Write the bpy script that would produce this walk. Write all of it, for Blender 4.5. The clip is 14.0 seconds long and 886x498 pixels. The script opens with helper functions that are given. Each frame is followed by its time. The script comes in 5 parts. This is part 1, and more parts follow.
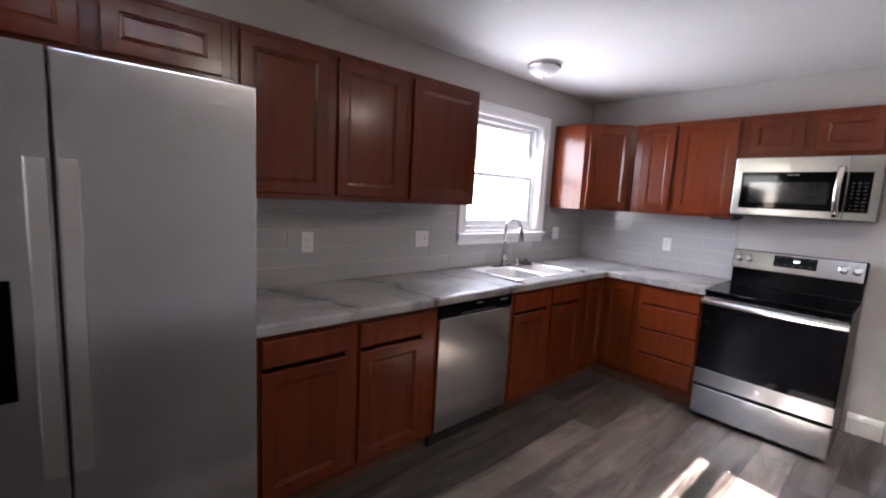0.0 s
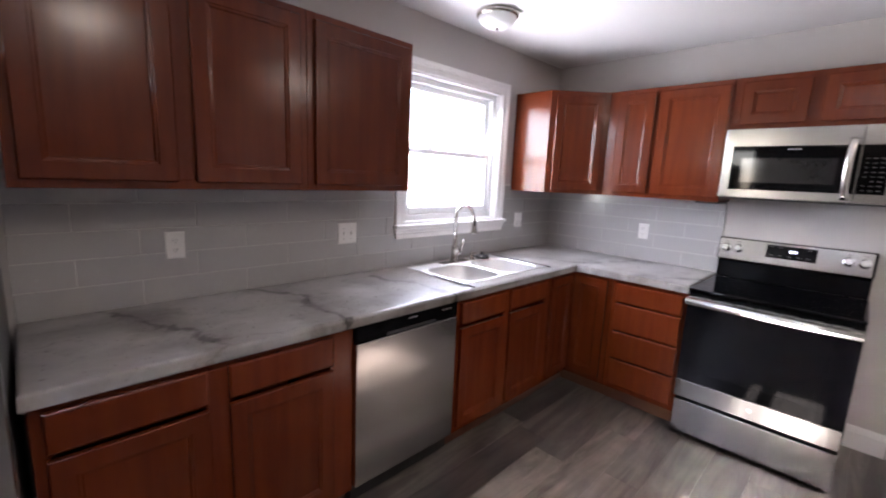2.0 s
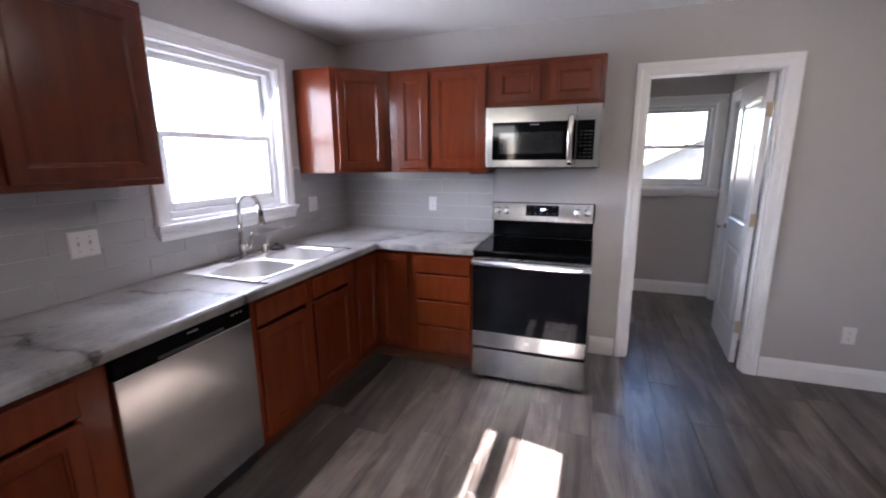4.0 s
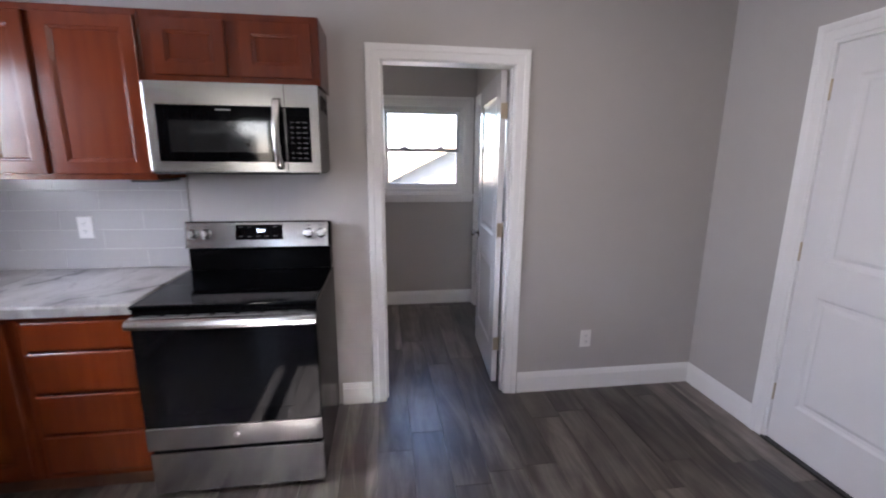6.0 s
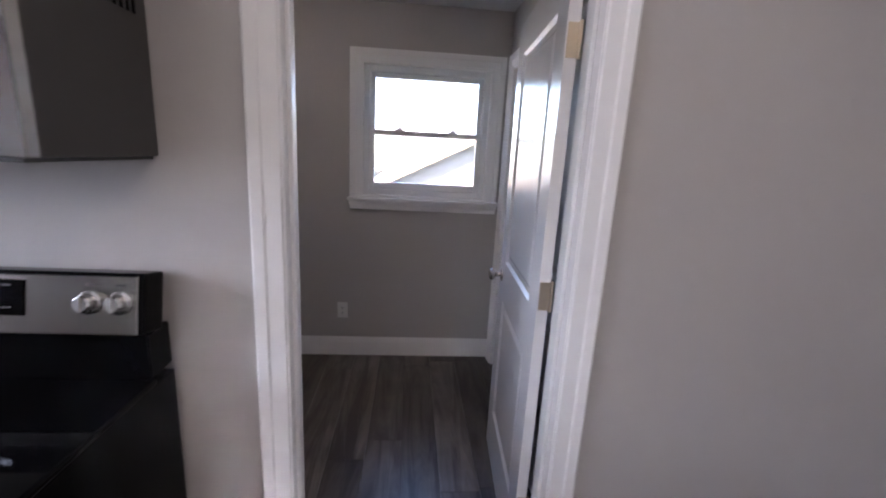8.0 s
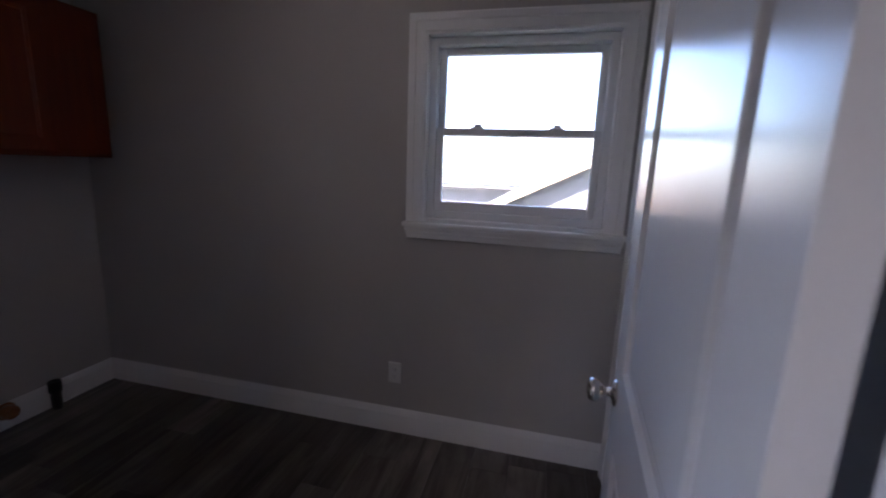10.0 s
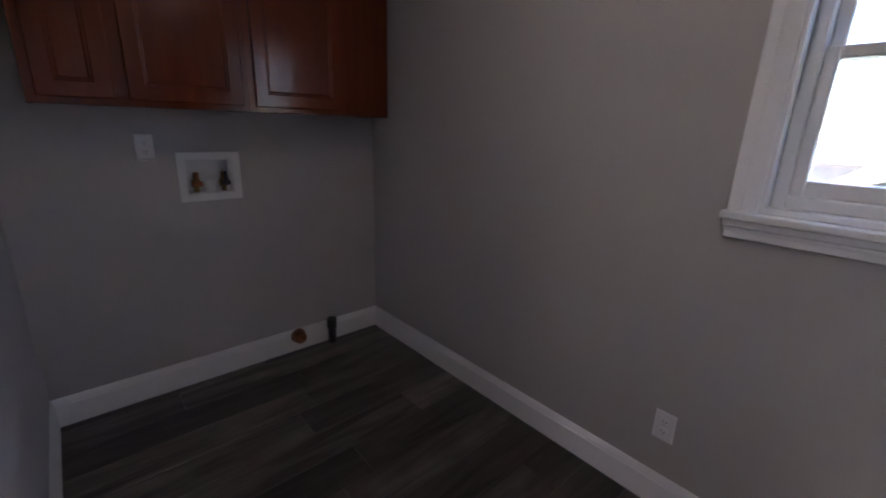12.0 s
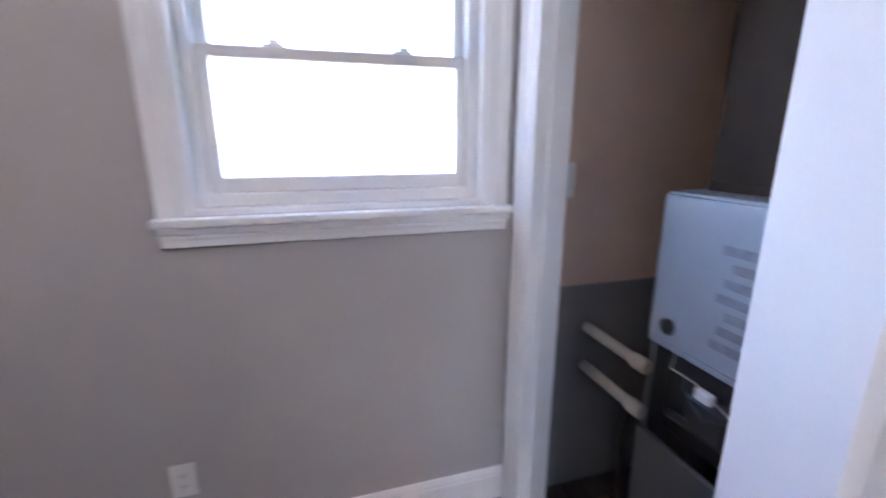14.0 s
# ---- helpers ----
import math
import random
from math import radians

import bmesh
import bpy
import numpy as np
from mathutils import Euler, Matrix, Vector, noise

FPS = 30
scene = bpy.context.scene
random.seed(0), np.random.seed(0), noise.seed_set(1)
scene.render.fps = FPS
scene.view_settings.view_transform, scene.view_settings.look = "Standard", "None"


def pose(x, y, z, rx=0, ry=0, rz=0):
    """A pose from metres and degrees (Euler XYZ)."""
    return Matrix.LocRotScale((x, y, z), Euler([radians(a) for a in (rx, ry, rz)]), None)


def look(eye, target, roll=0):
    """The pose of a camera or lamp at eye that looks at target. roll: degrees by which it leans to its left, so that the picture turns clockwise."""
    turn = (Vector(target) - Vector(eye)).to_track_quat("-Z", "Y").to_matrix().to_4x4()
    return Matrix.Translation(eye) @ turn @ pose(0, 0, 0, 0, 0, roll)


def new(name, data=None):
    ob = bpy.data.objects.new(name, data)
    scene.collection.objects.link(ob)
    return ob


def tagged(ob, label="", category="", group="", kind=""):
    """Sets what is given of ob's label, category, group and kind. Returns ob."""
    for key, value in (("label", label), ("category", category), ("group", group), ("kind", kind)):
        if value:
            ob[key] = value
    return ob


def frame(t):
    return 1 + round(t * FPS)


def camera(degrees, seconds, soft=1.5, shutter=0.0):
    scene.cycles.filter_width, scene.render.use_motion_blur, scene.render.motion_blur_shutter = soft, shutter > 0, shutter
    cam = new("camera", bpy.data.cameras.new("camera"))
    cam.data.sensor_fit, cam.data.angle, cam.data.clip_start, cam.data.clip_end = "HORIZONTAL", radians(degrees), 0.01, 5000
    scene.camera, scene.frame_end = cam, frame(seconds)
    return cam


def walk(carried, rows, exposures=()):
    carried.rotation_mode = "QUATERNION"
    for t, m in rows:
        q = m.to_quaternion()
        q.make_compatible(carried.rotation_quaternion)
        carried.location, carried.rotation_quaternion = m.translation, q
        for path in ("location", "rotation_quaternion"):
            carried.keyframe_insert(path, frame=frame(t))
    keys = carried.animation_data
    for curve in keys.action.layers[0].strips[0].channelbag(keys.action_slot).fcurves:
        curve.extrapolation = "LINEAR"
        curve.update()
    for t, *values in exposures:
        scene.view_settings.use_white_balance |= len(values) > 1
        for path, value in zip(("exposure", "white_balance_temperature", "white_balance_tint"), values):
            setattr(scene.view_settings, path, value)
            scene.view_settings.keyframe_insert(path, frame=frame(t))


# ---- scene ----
cam = camera(92.8, 14.0, soft=2.0, shutter=0.4)
PATH = [
    (0, (2.304, -3.953, 1.463), (0.822, -2.633, 1.21), 3.1),
    (0.5, (2.176, -3.775, 1.459), (0.701, -2.471, 1.108), 2.7),
    (1, (2.107, -3.587, 1.472), (0.567, -2.354, 1.141), 2.3),
    (1.5, (2.062, -3.443, 1.48), (0.543, -2.188, 1.134), 3.2),
    (2, (2.041, -3.386, 1.491), (0.649, -1.991, 1.151), 2.5),
    (4.5, (2.159, -3.213, 1.518), (1.662, -1.325, 1.086), -1.2),
    (5, (2.255, -3.052, 1.534), (1.917, -1.131, 1.095), -1.1),
    (5.5, (2.367, -2.773, 1.534), (2.293, -0.827, 1.079), 2.4),
    (6, (2.412, -2.461, 1.508), (2.684, -0.523, 1.094), 0.5),
    (6.5, (2.509, -2.107, 1.482), (2.824, -0.181, 1.044), -0.3),
    (7, (2.604, -1.72, 1.485), (2.865, 0.208, 1.024), 2.0),
    (9.5, (2.896, -0.354, 1.455), (2.777, 1.605, 1.071), -0.9),
    (10, (2.972, -0.144, 1.432), (2.514, 1.766, 1.053), 2.2),
    (10.5, (2.891, 0.0, 1.436), (2.305, 1.856, 0.978), 1.1),
    (11, (2.813, 0.143, 1.411), (2.049, 1.917, 0.89), 1.8),
    (11.5, (2.73, 0.282, 1.391), (1.521, 1.793, 0.887), 2.2),
    (12, (2.674, 0.33, 1.386), (1.25, 1.617, 0.823), 1.9),
    (12.5, (2.643, 0.33, 1.386), (1.165, 1.561, 0.836), 1.3),
    (13, (2.678, 0.352, 1.38), (1.469, 1.868, 0.89), -0.8),
    (13.5, (2.848, 0.435, 1.351), (2.312, 2.33, 1.0), -0.3),
    (14, (2.724, 0.558, 1.362), (3.266, 2.421, 0.875), -0.0),
]

EXPOSURES = [(0, 5.3, 6250, 19), (1.0, 5.38, 6300, 19), (1.5, 5.5, 6350, 20), (2, 5.48, 6350, 20), (4.5, 4.98, 5950, 20), (5.0, 4.78, 5920, 20), (6.0, 5.22, 6050, 20), (7, 5.53, 6020, 20), (9.3, 4.42, 5880, 25), (10.5, 4.3, 5650, 25), (11.0, 4.5, 5650, 23), (11.5, 4.62, 5700, 21), (12.0, 5.33, 5850, 22), (12.5, 6.98, 6080, 24), (12.9, 7.4, 6050, 23), (13.5, 7.3, 5750, 21), (14, 6.5, 5600, 23)]
walk(cam, [(t, look(eye, target, roll)) for t, eye, target, roll in PATH], EXPOSURES)

# ---- world and light ----
SUN_ELEVATION, SUN_AZIMUTH = 50.0, 180.0   # the sun stands behind the walker, over the back of the house
world = bpy.data.worlds.new("sky")
scene.world = world
world.use_nodes = True
wn = world.node_tree.nodes
sky = wn.new("ShaderNodeTexSky")
sky.sky_type = "NISHITA"
sky.sun_disc = False
sky.sun_elevation = radians(SUN_ELEVATION)
sky.sun_rotation = radians(SUN_AZIMUTH)
wn["Background"].inputs["Strength"].default_value = 0.056
world.node_tree.links.new(sky.outputs["Color"], wn["Background"].inputs["Color"])
sun = new("sun", bpy.data.lights.new("sun", "SUN"))
sun.data.energy, sun.data.angle, sun.data.color = 2.2, radians(0.5), (1.0, 0.95, 0.88)
sun.matrix_basis = look((0, 0, 0), (0, math.cos(radians(SUN_ELEVATION)), -math.sin(radians(SUN_ELEVATION))))


def window_light(name, m, w, h, watts, color):
    """Skylight that enters by a window: an area lamp in its opening."""
    ob = new(name, bpy.data.lights.new(name, "AREA"))
    ob.data.shape, ob.data.size, ob.data.size_y, ob.data.energy, ob.data.color = "RECTANGLE", w, h, watts, color
    ob.matrix_basis = m
    return ob


window_light("sky_light_sink_window", look((-0.142, -1.24, 1.65), (1.0, -1.24, 1.15)), 0.93, 0.86, 1.12, (0.90, 0.94, 1.0))
window_light("sky_light_back_window", look((0.38, -5.72, 1.55), (0.38, 0.0, 1.55)), 0.50, 1.05, 0.25, (0.93, 0.95, 1.0))

# ---- materials ----
def nodes_of(name):
    m = bpy.data.materials.new(name)
    m.use_nodes = True
    t = m.node_tree
    return m, t, t.nodes["Principled BSDF"]


def add(t, kind, **inputs):
    n = t.nodes.new(kind)
    for k, v in inputs.items():
        n.inputs[k.replace("_", " ")].default_value = v
    return n


def coords(t, scale, kind="Object"):
    c = t.nodes.new("ShaderNodeTexCoord")
    m = add(t, "ShaderNodeMapping")
    m.inputs["Scale"].default_value = scale
    t.links.new(c.outputs[kind], m.inputs["Vector"])
    return m.outputs["Vector"]


def noise_of(t, vec, scale, detail=4, rough=0.55, distortion=0.0):
    n = add(t, "ShaderNodeTexNoise", Scale=scale, Detail=detail, Roughness=rough, Distortion=distortion)
    t.links.new(vec, n.inputs["Vector"])
    return n.outputs["Fac"]


def ramp(t, fac, stops):
    r = t.nodes.new("ShaderNodeValToRGB")
    e = r.color_ramp.elements
    while len(e) < len(stops):
        e.new(0.5)
    for el, (p, c) in zip(e, stops):
        el.position = p
        el.color = (*c, 1) if len(c) == 3 else c
    t.links.new(fac, r.inputs["Fac"])
    return r.outputs["Color"]


def mixed(t, fac, a, b, how="MIX"):
    m = t.nodes.new("ShaderNodeMix")
    m.data_type, m.blend_type = "RGBA", how
    for sock, v in ((m.inputs[0], fac), (m.inputs[6], a), (m.inputs[7], b)):
        if isinstance(v, (int, float)):
            sock.default_value = v
        elif isinstance(v, tuple):
            sock.default_value = (*v, 1)
        else:
            t.links.new(v, sock)
    return m.outputs[2]


def remap(t, fac, lo, hi, a=0.18, b=0.82):
    m = add(t, "ShaderNodeMapRange")
    for k, v in (("From Min", a), ("From Max", b), ("To Min", lo), ("To Max", hi)):
        m.inputs[k].default_value = v
    t.links.new(fac, m.inputs["Value"])
    return m.outputs["Result"]


def bump(t, p, height, strength, distance=0.002):
    b = add(t, "ShaderNodeBump", Strength=strength, Distance=distance)
    t.links.new(height, b.inputs["Height"])
    t.links.new(b.outputs["Normal"], p.inputs["Normal"])


def plain(name, c, rough, metal=0.0, vary=0.08, scale=3.0, grain=120.0, relief=0.05, stretch=(1, 1, 1), rvar=0.06, coat=0.0, spec=0.5, mottle=0.35):
    """A surface of one paint or metal, with blotches, fine grain and uneven gloss."""
    m, t, p = nodes_of(name)
    v = coords(t, stretch)
    big, fine = noise_of(t, v, scale), noise_of(t, v, grain, 3)
    a = tuple(x * (1 - vary) for x in c)
    b = tuple(min(1, x * (1 + vary)) for x in c)
    col = mixed(t, remap(t, big, 0, 1), a, b)
    t.links.new(mixed(t, remap(t, fine, 0, mottle), col, mixed(t, 1.0, col, (0.86, 0.86, 0.86), "MULTIPLY")), p.inputs["Base Color"])
    t.links.new(remap(t, big, max(0.02, rough - rvar), rough + rvar), p.inputs["Roughness"])
    p.inputs["Metallic"].default_value = metal
    p.inputs["Coat Weight"].default_value = coat
    p.inputs["Specular IOR Level"].default_value = spec
    if relief:
        bump(t, p, fine, relief)
    return m


def wood(name, dark, light):
    """Lacquered cherry: vertical grain, cloudy stain, a clear coat."""
    m, t, p = nodes_of(name)
    info = t.nodes.new("ShaderNodeObjectInfo")
    shift = t.nodes.new("ShaderNodeVectorMath")
    shift.operation = "MULTIPLY_ADD"
    t.links.new(info.outputs["Random"], shift.inputs[0])
    shift.inputs[1].default_value = (7, 5, 9)
    c = t.nodes.new("ShaderNodeTexCoord")
    t.links.new(c.outputs["Object"], shift.inputs[2])
    stretch = add(t, "ShaderNodeMapping")
    stretch.inputs["Scale"].default_value = (16, 16, 1.1)
    t.links.new(shift.outputs[0], stretch.inputs["Vector"])
    grain = noise_of(t, stretch.outputs[0], 1.6, 4, 0.5, 0.1)
    cloud = noise_of(t, shift.outputs[0], 3.5, 3)
    pores = noise_of(t, stretch.outputs[0], 16, 3)
    col = mixed(t, remap(t, grain, 0.25, 0.8), dark, light)
    col = mixed(t, remap(t, cloud, 0.0, 0.55), col, mixed(t, 1.0, col, (0.72, 0.62, 0.56), "MULTIPLY"))
    col = mixed(t, remap(t, pores, 0, 0.16), col, mixed(t, 1.0, col, (0.6, 0.5, 0.45), "MULTIPLY"))
    tone = add(t, "ShaderNodeHueSaturation")
    t.links.new(remap(t, info.outputs["Random"], 0.88, 1.12, 0, 1), tone.inputs["Value"])
    t.links.new(col, tone.inputs["Color"])
    t.links.new(tone.outputs["Color"], p.inputs["Base Color"])
    t.links.new(remap(t, cloud, 0.19, 0.25), p.inputs["Roughness"])
    p.inputs["Coat Weight"].default_value = 0.08
    p.inputs["Specular IOR Level"].default_value = 0.3
    p.inputs["Coat Roughness"].default_value = 0.12
    bump(t, p, pores, 0.06, 0.001)
    return m


def planks(name):
    """Grey-brown vinyl planks with long grain, each of its own tone."""
    m, t, p = nodes_of(name)
    info = t.nodes.new("ShaderNodeObjectInfo")
    shift = t.nodes.new("ShaderNodeVectorMath")
    shift.operation = "MULTIPLY_ADD"
    t.links.new(info.outputs["Random"], shift.inputs[0])
    shift.inputs[1].default_value = (13, 31, 5)
    c = t.nodes.new("ShaderNodeTexCoord")
    t.links.new(c.outputs["Object"], shift.inputs[2])
    stretch = add(t, "ShaderNodeMapping")
    stretch.inputs["Scale"].default_value = (6.5, 0.8, 1)
    t.links.new(shift.outputs[0], stretch.inputs["Vector"])
    grain = noise_of(t, stretch.outputs[0], 1.5, 5, 0.6, 0.9)
    fine = noise_of(t, stretch.outputs[0], 5, 3, 0.5, 0.2)
    cloud = noise_of(t, shift.outputs[0], 4.5, 4, 0.6)
    tone = ramp(t, info.outputs["Random"], [(0.0, (0.054, 0.046, 0.042)), (0.2, (0.144, 0.124, 0.110)), (0.4, (0.073, 0.063, 0.057)), (0.6, (0.191, 0.165, 0.148)), (0.8, (0.101, 0.088, 0.080)), (1.0, (0.261, 0.226, 0.200))])
    col = mixed(t, remap(t, grain, 0, 1.0, 0.40, 0.62), tone, mixed(t, 1.0, tone, (0.27, 0.245, 0.23), "MULTIPLY"))
    col = mixed(t, remap(t, fine, 0, 0.45), col, mixed(t, 1.0, col, (1.5, 1.47, 1.42), "MULTIPLY"))
    col = mixed(t, remap(t, cloud, 0, 0.9, 0.32, 0.68), col, mixed(t, 1.0, col, (0.56, 0.545, 0.535), "MULTIPLY"))
    t.links.new(col, p.inputs["Base Color"])
    t.links.new(remap(t, fine, 0.27, 0.37), p.inputs["Roughness"])
    p.inputs["Specular IOR Level"].default_value = 0.64
    bump(t, p, fine, 0.12, 0.001)
    return m


VEINS = (
    ((-0.05, -2.70), (0.19, -2.52), (0.42, -2.52), (0.57, -2.505), (0.72, -2.515)),
    ((-0.02, -3.21), (0.24, -3.10), (0.42, -3.02), (0.58, -2.96)),
    ((0.84, -0.02), (0.71, -0.42), (0.62, -0.58), (0.36, -0.63)),
    ((1.40, -0.36), (1.29, -0.45), (1.10, -0.56), (1.02, -0.66)),
    ((0.12, -2.02), (0.33, -1.93), (0.70, -1.86)),
)


def marble(name):
    """Smoky grey marbled laminate: a few long dark veins, with soft smoke beside them, and fine stray ones."""
    m, t, p = nodes_of(name)
    v = coords(t, (1, 1, 1), "Object")
    wn1 = add(t, "ShaderNodeTexNoise", Scale=5.0, Detail=5.0, Roughness=0.62)
    t.links.new(v, wn1.inputs["Vector"])

    def vmath(how, a, b):
        n = t.nodes.new("ShaderNodeVectorMath")
        n.operation = how
        for sock, val in ((n.inputs[0], a), (n.inputs[1], b)):
            if isinstance(val, tuple):
                sock.default_value = val
            else:
                t.links.new(val, sock)
        return n.outputs["Value"] if how in ("DOT_PRODUCT", "LENGTH") else n.outputs["Vector"]

    off = vmath("MULTIPLY", vmath("SUBTRACT", wn1.outputs["Color"], (0.5, 0.5, 0.5)), (0.22, 0.22, 0.0))
    flat = vmath("MULTIPLY", vmath("ADD", v, off), (1, 1, 0))
    near = None
    for line in VEINS:
        for a, b in zip(line, line[1:]):
            ba = (b[0] - a[0], b[1] - a[1])
            q = ba[0] ** 2 + ba[1] ** 2
            pa = vmath("SUBTRACT", flat, (a[0], a[1], 0.0))
            h = remap(t, vmath("DOT_PRODUCT", pa, (ba[0] / q, ba[1] / q, 0.0)), 0.0, 1.0, 0.0, 1.0)
            foot = vmath("MULTIPLY", h_vector(t, h), (ba[0], ba[1], 0.0))
            d = vmath("LENGTH", vmath("SUBTRACT", pa, foot), (0.0, 0.0, 0.0))
            if near is None:
                near = d
            else:
                least = t.nodes.new("ShaderNodeMath")
                least.operation = "MINIMUM"
                t.links.new(near, least.inputs[0])
                t.links.new(d, least.inputs[1])
                near = least.outputs[0]
    gate = noise_of(t, v, 7.0, 3, 0.6)
    core = mixed(t, 1.0, ramp(t, near, [(0.0, (1, 1, 1)), (0.007, (0.9, 0.9, 0.9)), (0.020, (0, 0, 0))]), ramp(t, gate, [(0.36, (0.12, 0.12, 0.12)), (0.56, (1, 1, 1))]), "MULTIPLY")
    smoke = mixed(t, 1.0, ramp(t, near, [(0.0, (0.75, 0.75, 0.75)), (0.05, (0.4, 0.4, 0.4)), (0.16, (0, 0, 0))]), ramp(t, gate, [(0.40, (0, 0, 0)), (0.62, (1, 1, 1))]), "MULTIPLY")
    slant = add(t, "ShaderNodeMapping")
    slant.inputs["Rotation"].default_value = (0, 0, math.radians(-33))
    slant.inputs["Scale"].default_value = (2.0, 0.9, 1)
    t.links.new(vmath("ADD", v, off), slant.inputs["Vector"])
    stray = ramp(t, noise_of(t, slant.outputs[0], 1.7, 4, 0.5, 0.25), [(0.47, (0, 0, 0)), (0.492, (0.5, 0.5, 0.5)), (0.506, (0, 0, 0))])
    cloud = noise_of(t, slant.outputs[0], 2.4, 4, 0.55)
    patch = noise_of(t, v, 3.1, 4, 0.6)
    fine = noise_of(t, v, 60, 3)
    col = mixed(t, remap(t, cloud, 0, 1, 0.3, 0.7), (0.225, 0.208, 0.196), (0.43, 0.415, 0.405))
    col = mixed(t, remap(t, patch, 0, 0.8, 0.50, 0.68), col, (0.12, 0.104, 0.096))
    col = mixed(t, remap(t, fine, 0, 0.22), col, (0.44, 0.43, 0.42))
    col = mixed(t, mixed(t, 1.0, stray, ramp(t, gate, [(0.45, (0, 0, 0)), (0.6, (1, 1, 1))]), "MULTIPLY"), col, (0.10, 0.088, 0.082))
    col = mixed(t, smoke, col, (0.12, 0.104, 0.096))
    col = mixed(t, core, col, (0.035, 0.030, 0.028))
    t.links.new(col, p.inputs["Base Color"])
    t.links.new(remap(t, fine, 0.26, 0.32), p.inputs["Roughness"])
    return m


def h_vector(t, h):
    n = t.nodes.new("ShaderNodeCombineXYZ")
    for k in range(3):
        t.links.new(h, n.inputs[k])
    return n.outputs["Vector"]


def steel(name, c=(0.44, 0.43, 0.415), rough=0.19, along=(1.2, 1.2, 140)):
    """Brushed stainless steel, its lines along one way."""
    m, t, p = nodes_of(name)
    v = coords(t, along)
    line = noise_of(t, v, 3.0, 4, 0.6)
    smear = noise_of(t, coords(t, (1, 1, 1)), 2.5, 3)
    t.links.new(mixed(t, remap(t, line, 0, 1), tuple(x * 0.94 for x in c), tuple(x * 1.05 for x in c)), p.inputs["Base Color"])
    p.inputs["Metallic"].default_value = 1.0
    t.links.new(remap(t, smear, rough - 0.03, rough + 0.05), p.inputs["Roughness"])
    p.inputs["Anisotropic"].default_value = 0.4
    bump(t, p, line, 0.03, 0.0005)
    return m


def glass(name, tint=(1, 1, 1), rough=0.0):
    m, t, p = nodes_of(name)
    p.inputs["Base Color"].default_value = (*tint, 1)
    p.inputs["Transmission Weight"].default_value = 1.0
    p.inputs["Roughness"].default_value = rough
    p.inputs["IOR"].default_value = 1.45
    return m


def glow(name, c, strength):
    m, t, p = nodes_of(name)
    p.inputs["Base Color"].default_value = (*c, 1)
    p.inputs["Emission Color"].default_value = (*c, 1)
    p.inputs["Emission Strength"].default_value = strength
    return m


WALL = plain("wall_paint", (0.47, 0.445, 0.43), 0.62, vary=0.03, scale=1.3, grain=260, relief=0.10)
CEIL = plain("ceiling_paint", (0.80, 0.79, 0.78), 0.75, vary=0.03, scale=1.1, grain=150, relief=0.18)
TRIM = plain("white_trim_paint", (0.84, 0.83, 0.825), 0.38, vary=0.025, scale=2, grain=90, relief=0.0, rvar=0.02, mottle=0.1)
DOORP = plain("white_door_paint", (0.80, 0.79, 0.80), 0.235, vary=0.02, scale=2, grain=200, relief=0.0, rvar=0.005, mottle=0.1)
VINYL = plain("white_vinyl", (0.80, 0.80, 0.80), 0.35, vary=0.02, relief=0.0, rvar=0.03, mottle=0.1)
CHERRY = wood("cherry_lacquer", (0.078, 0.0114, 0.0038), (0.170, 0.0335, 0.0088))
INSIDE = plain("cabinet_underside", (0.30, 0.17, 0.09), 0.5)
KICK = plain("toe_kick", (0.10, 0.035, 0.018), 0.45)
PLANK = planks("vinyl_planks")
GAP = plain("floor_joint", (0.03, 0.027, 0.025), 0.8)
MARBLE = marble("marbled_laminate")
TILE = plain("grey_glazed_tile", (0.42, 0.41, 0.405), 0.2, vary=0.05, scale=4, grain=30, relief=0.03, rvar=0.04)
GROUT = plain("pale_grout", (0.60, 0.59, 0.57), 0.8, grain=300, relief=0.2)
STEEL = steel("brushed_steel")
STEEL_V = steel("brushed_steel_upright", (0.57, 0.57, 0.58), 0.22, (140, 140, 1.2))
# Lighter copy of the brushed steel, with the sun patch's reflection in its colour.
STEEL_D = steel("brushed_steel_lightened", (0.62, 0.61, 0.60), 0.19)
SATIN = steel("satin_handle", (0.78, 0.77, 0.76), 0.24, (1.2, 1.2, 60))
SINKM = steel("sink_steel", (0.88, 0.88, 0.88), 0.40, (1, 30, 30))
CHROME = plain("brushed_nickel", (0.60, 0.57, 0.53), 0.2, 1.0, relief=0.0)
BRASS = plain("satin_brass", (0.55, 0.47, 0.36), 0.33, 1.0, relief=0.02)
BLACK = plain("black_enamel", (0.0022, 0.0022, 0.0025), 0.18, relief=0.0, rvar=0.04, spec=0.06)
BGLASS = plain("black_glass", (0.002, 0.002, 0.0024), 0.05, relief=0.0, rvar=0.02, spec=0.13)
CASE = plain("dark_case_metal", (0.045, 0.042, 0.040), 0.38, relief=0.02)
DARKP = plain("dark_plastic", (0.02, 0.02, 0.021), 0.4, relief=0.02)
WINGL = plain("oven_window_glass", (0.003, 0.003, 0.0034), 0.06, relief=0.0, rvar=0.02, spec=0.16)
PLAST = plain("white_plastic", (0.78, 0.77, 0.75), 0.32, vary=0.02, relief=0.0)
SLOT = plain("outlet_slot", (0.05, 0.05, 0.05), 0.6, relief=0.0)
GLASS = glass("window_glass")
FROST = plain("frosted_glass", (0.82, 0.84, 0.84), 0.32, vary=0.03, scale=9, relief=0.0)
PRINT = plain("printed_marks", (0.26, 0.26, 0.26), 0.5, relief=0.0)
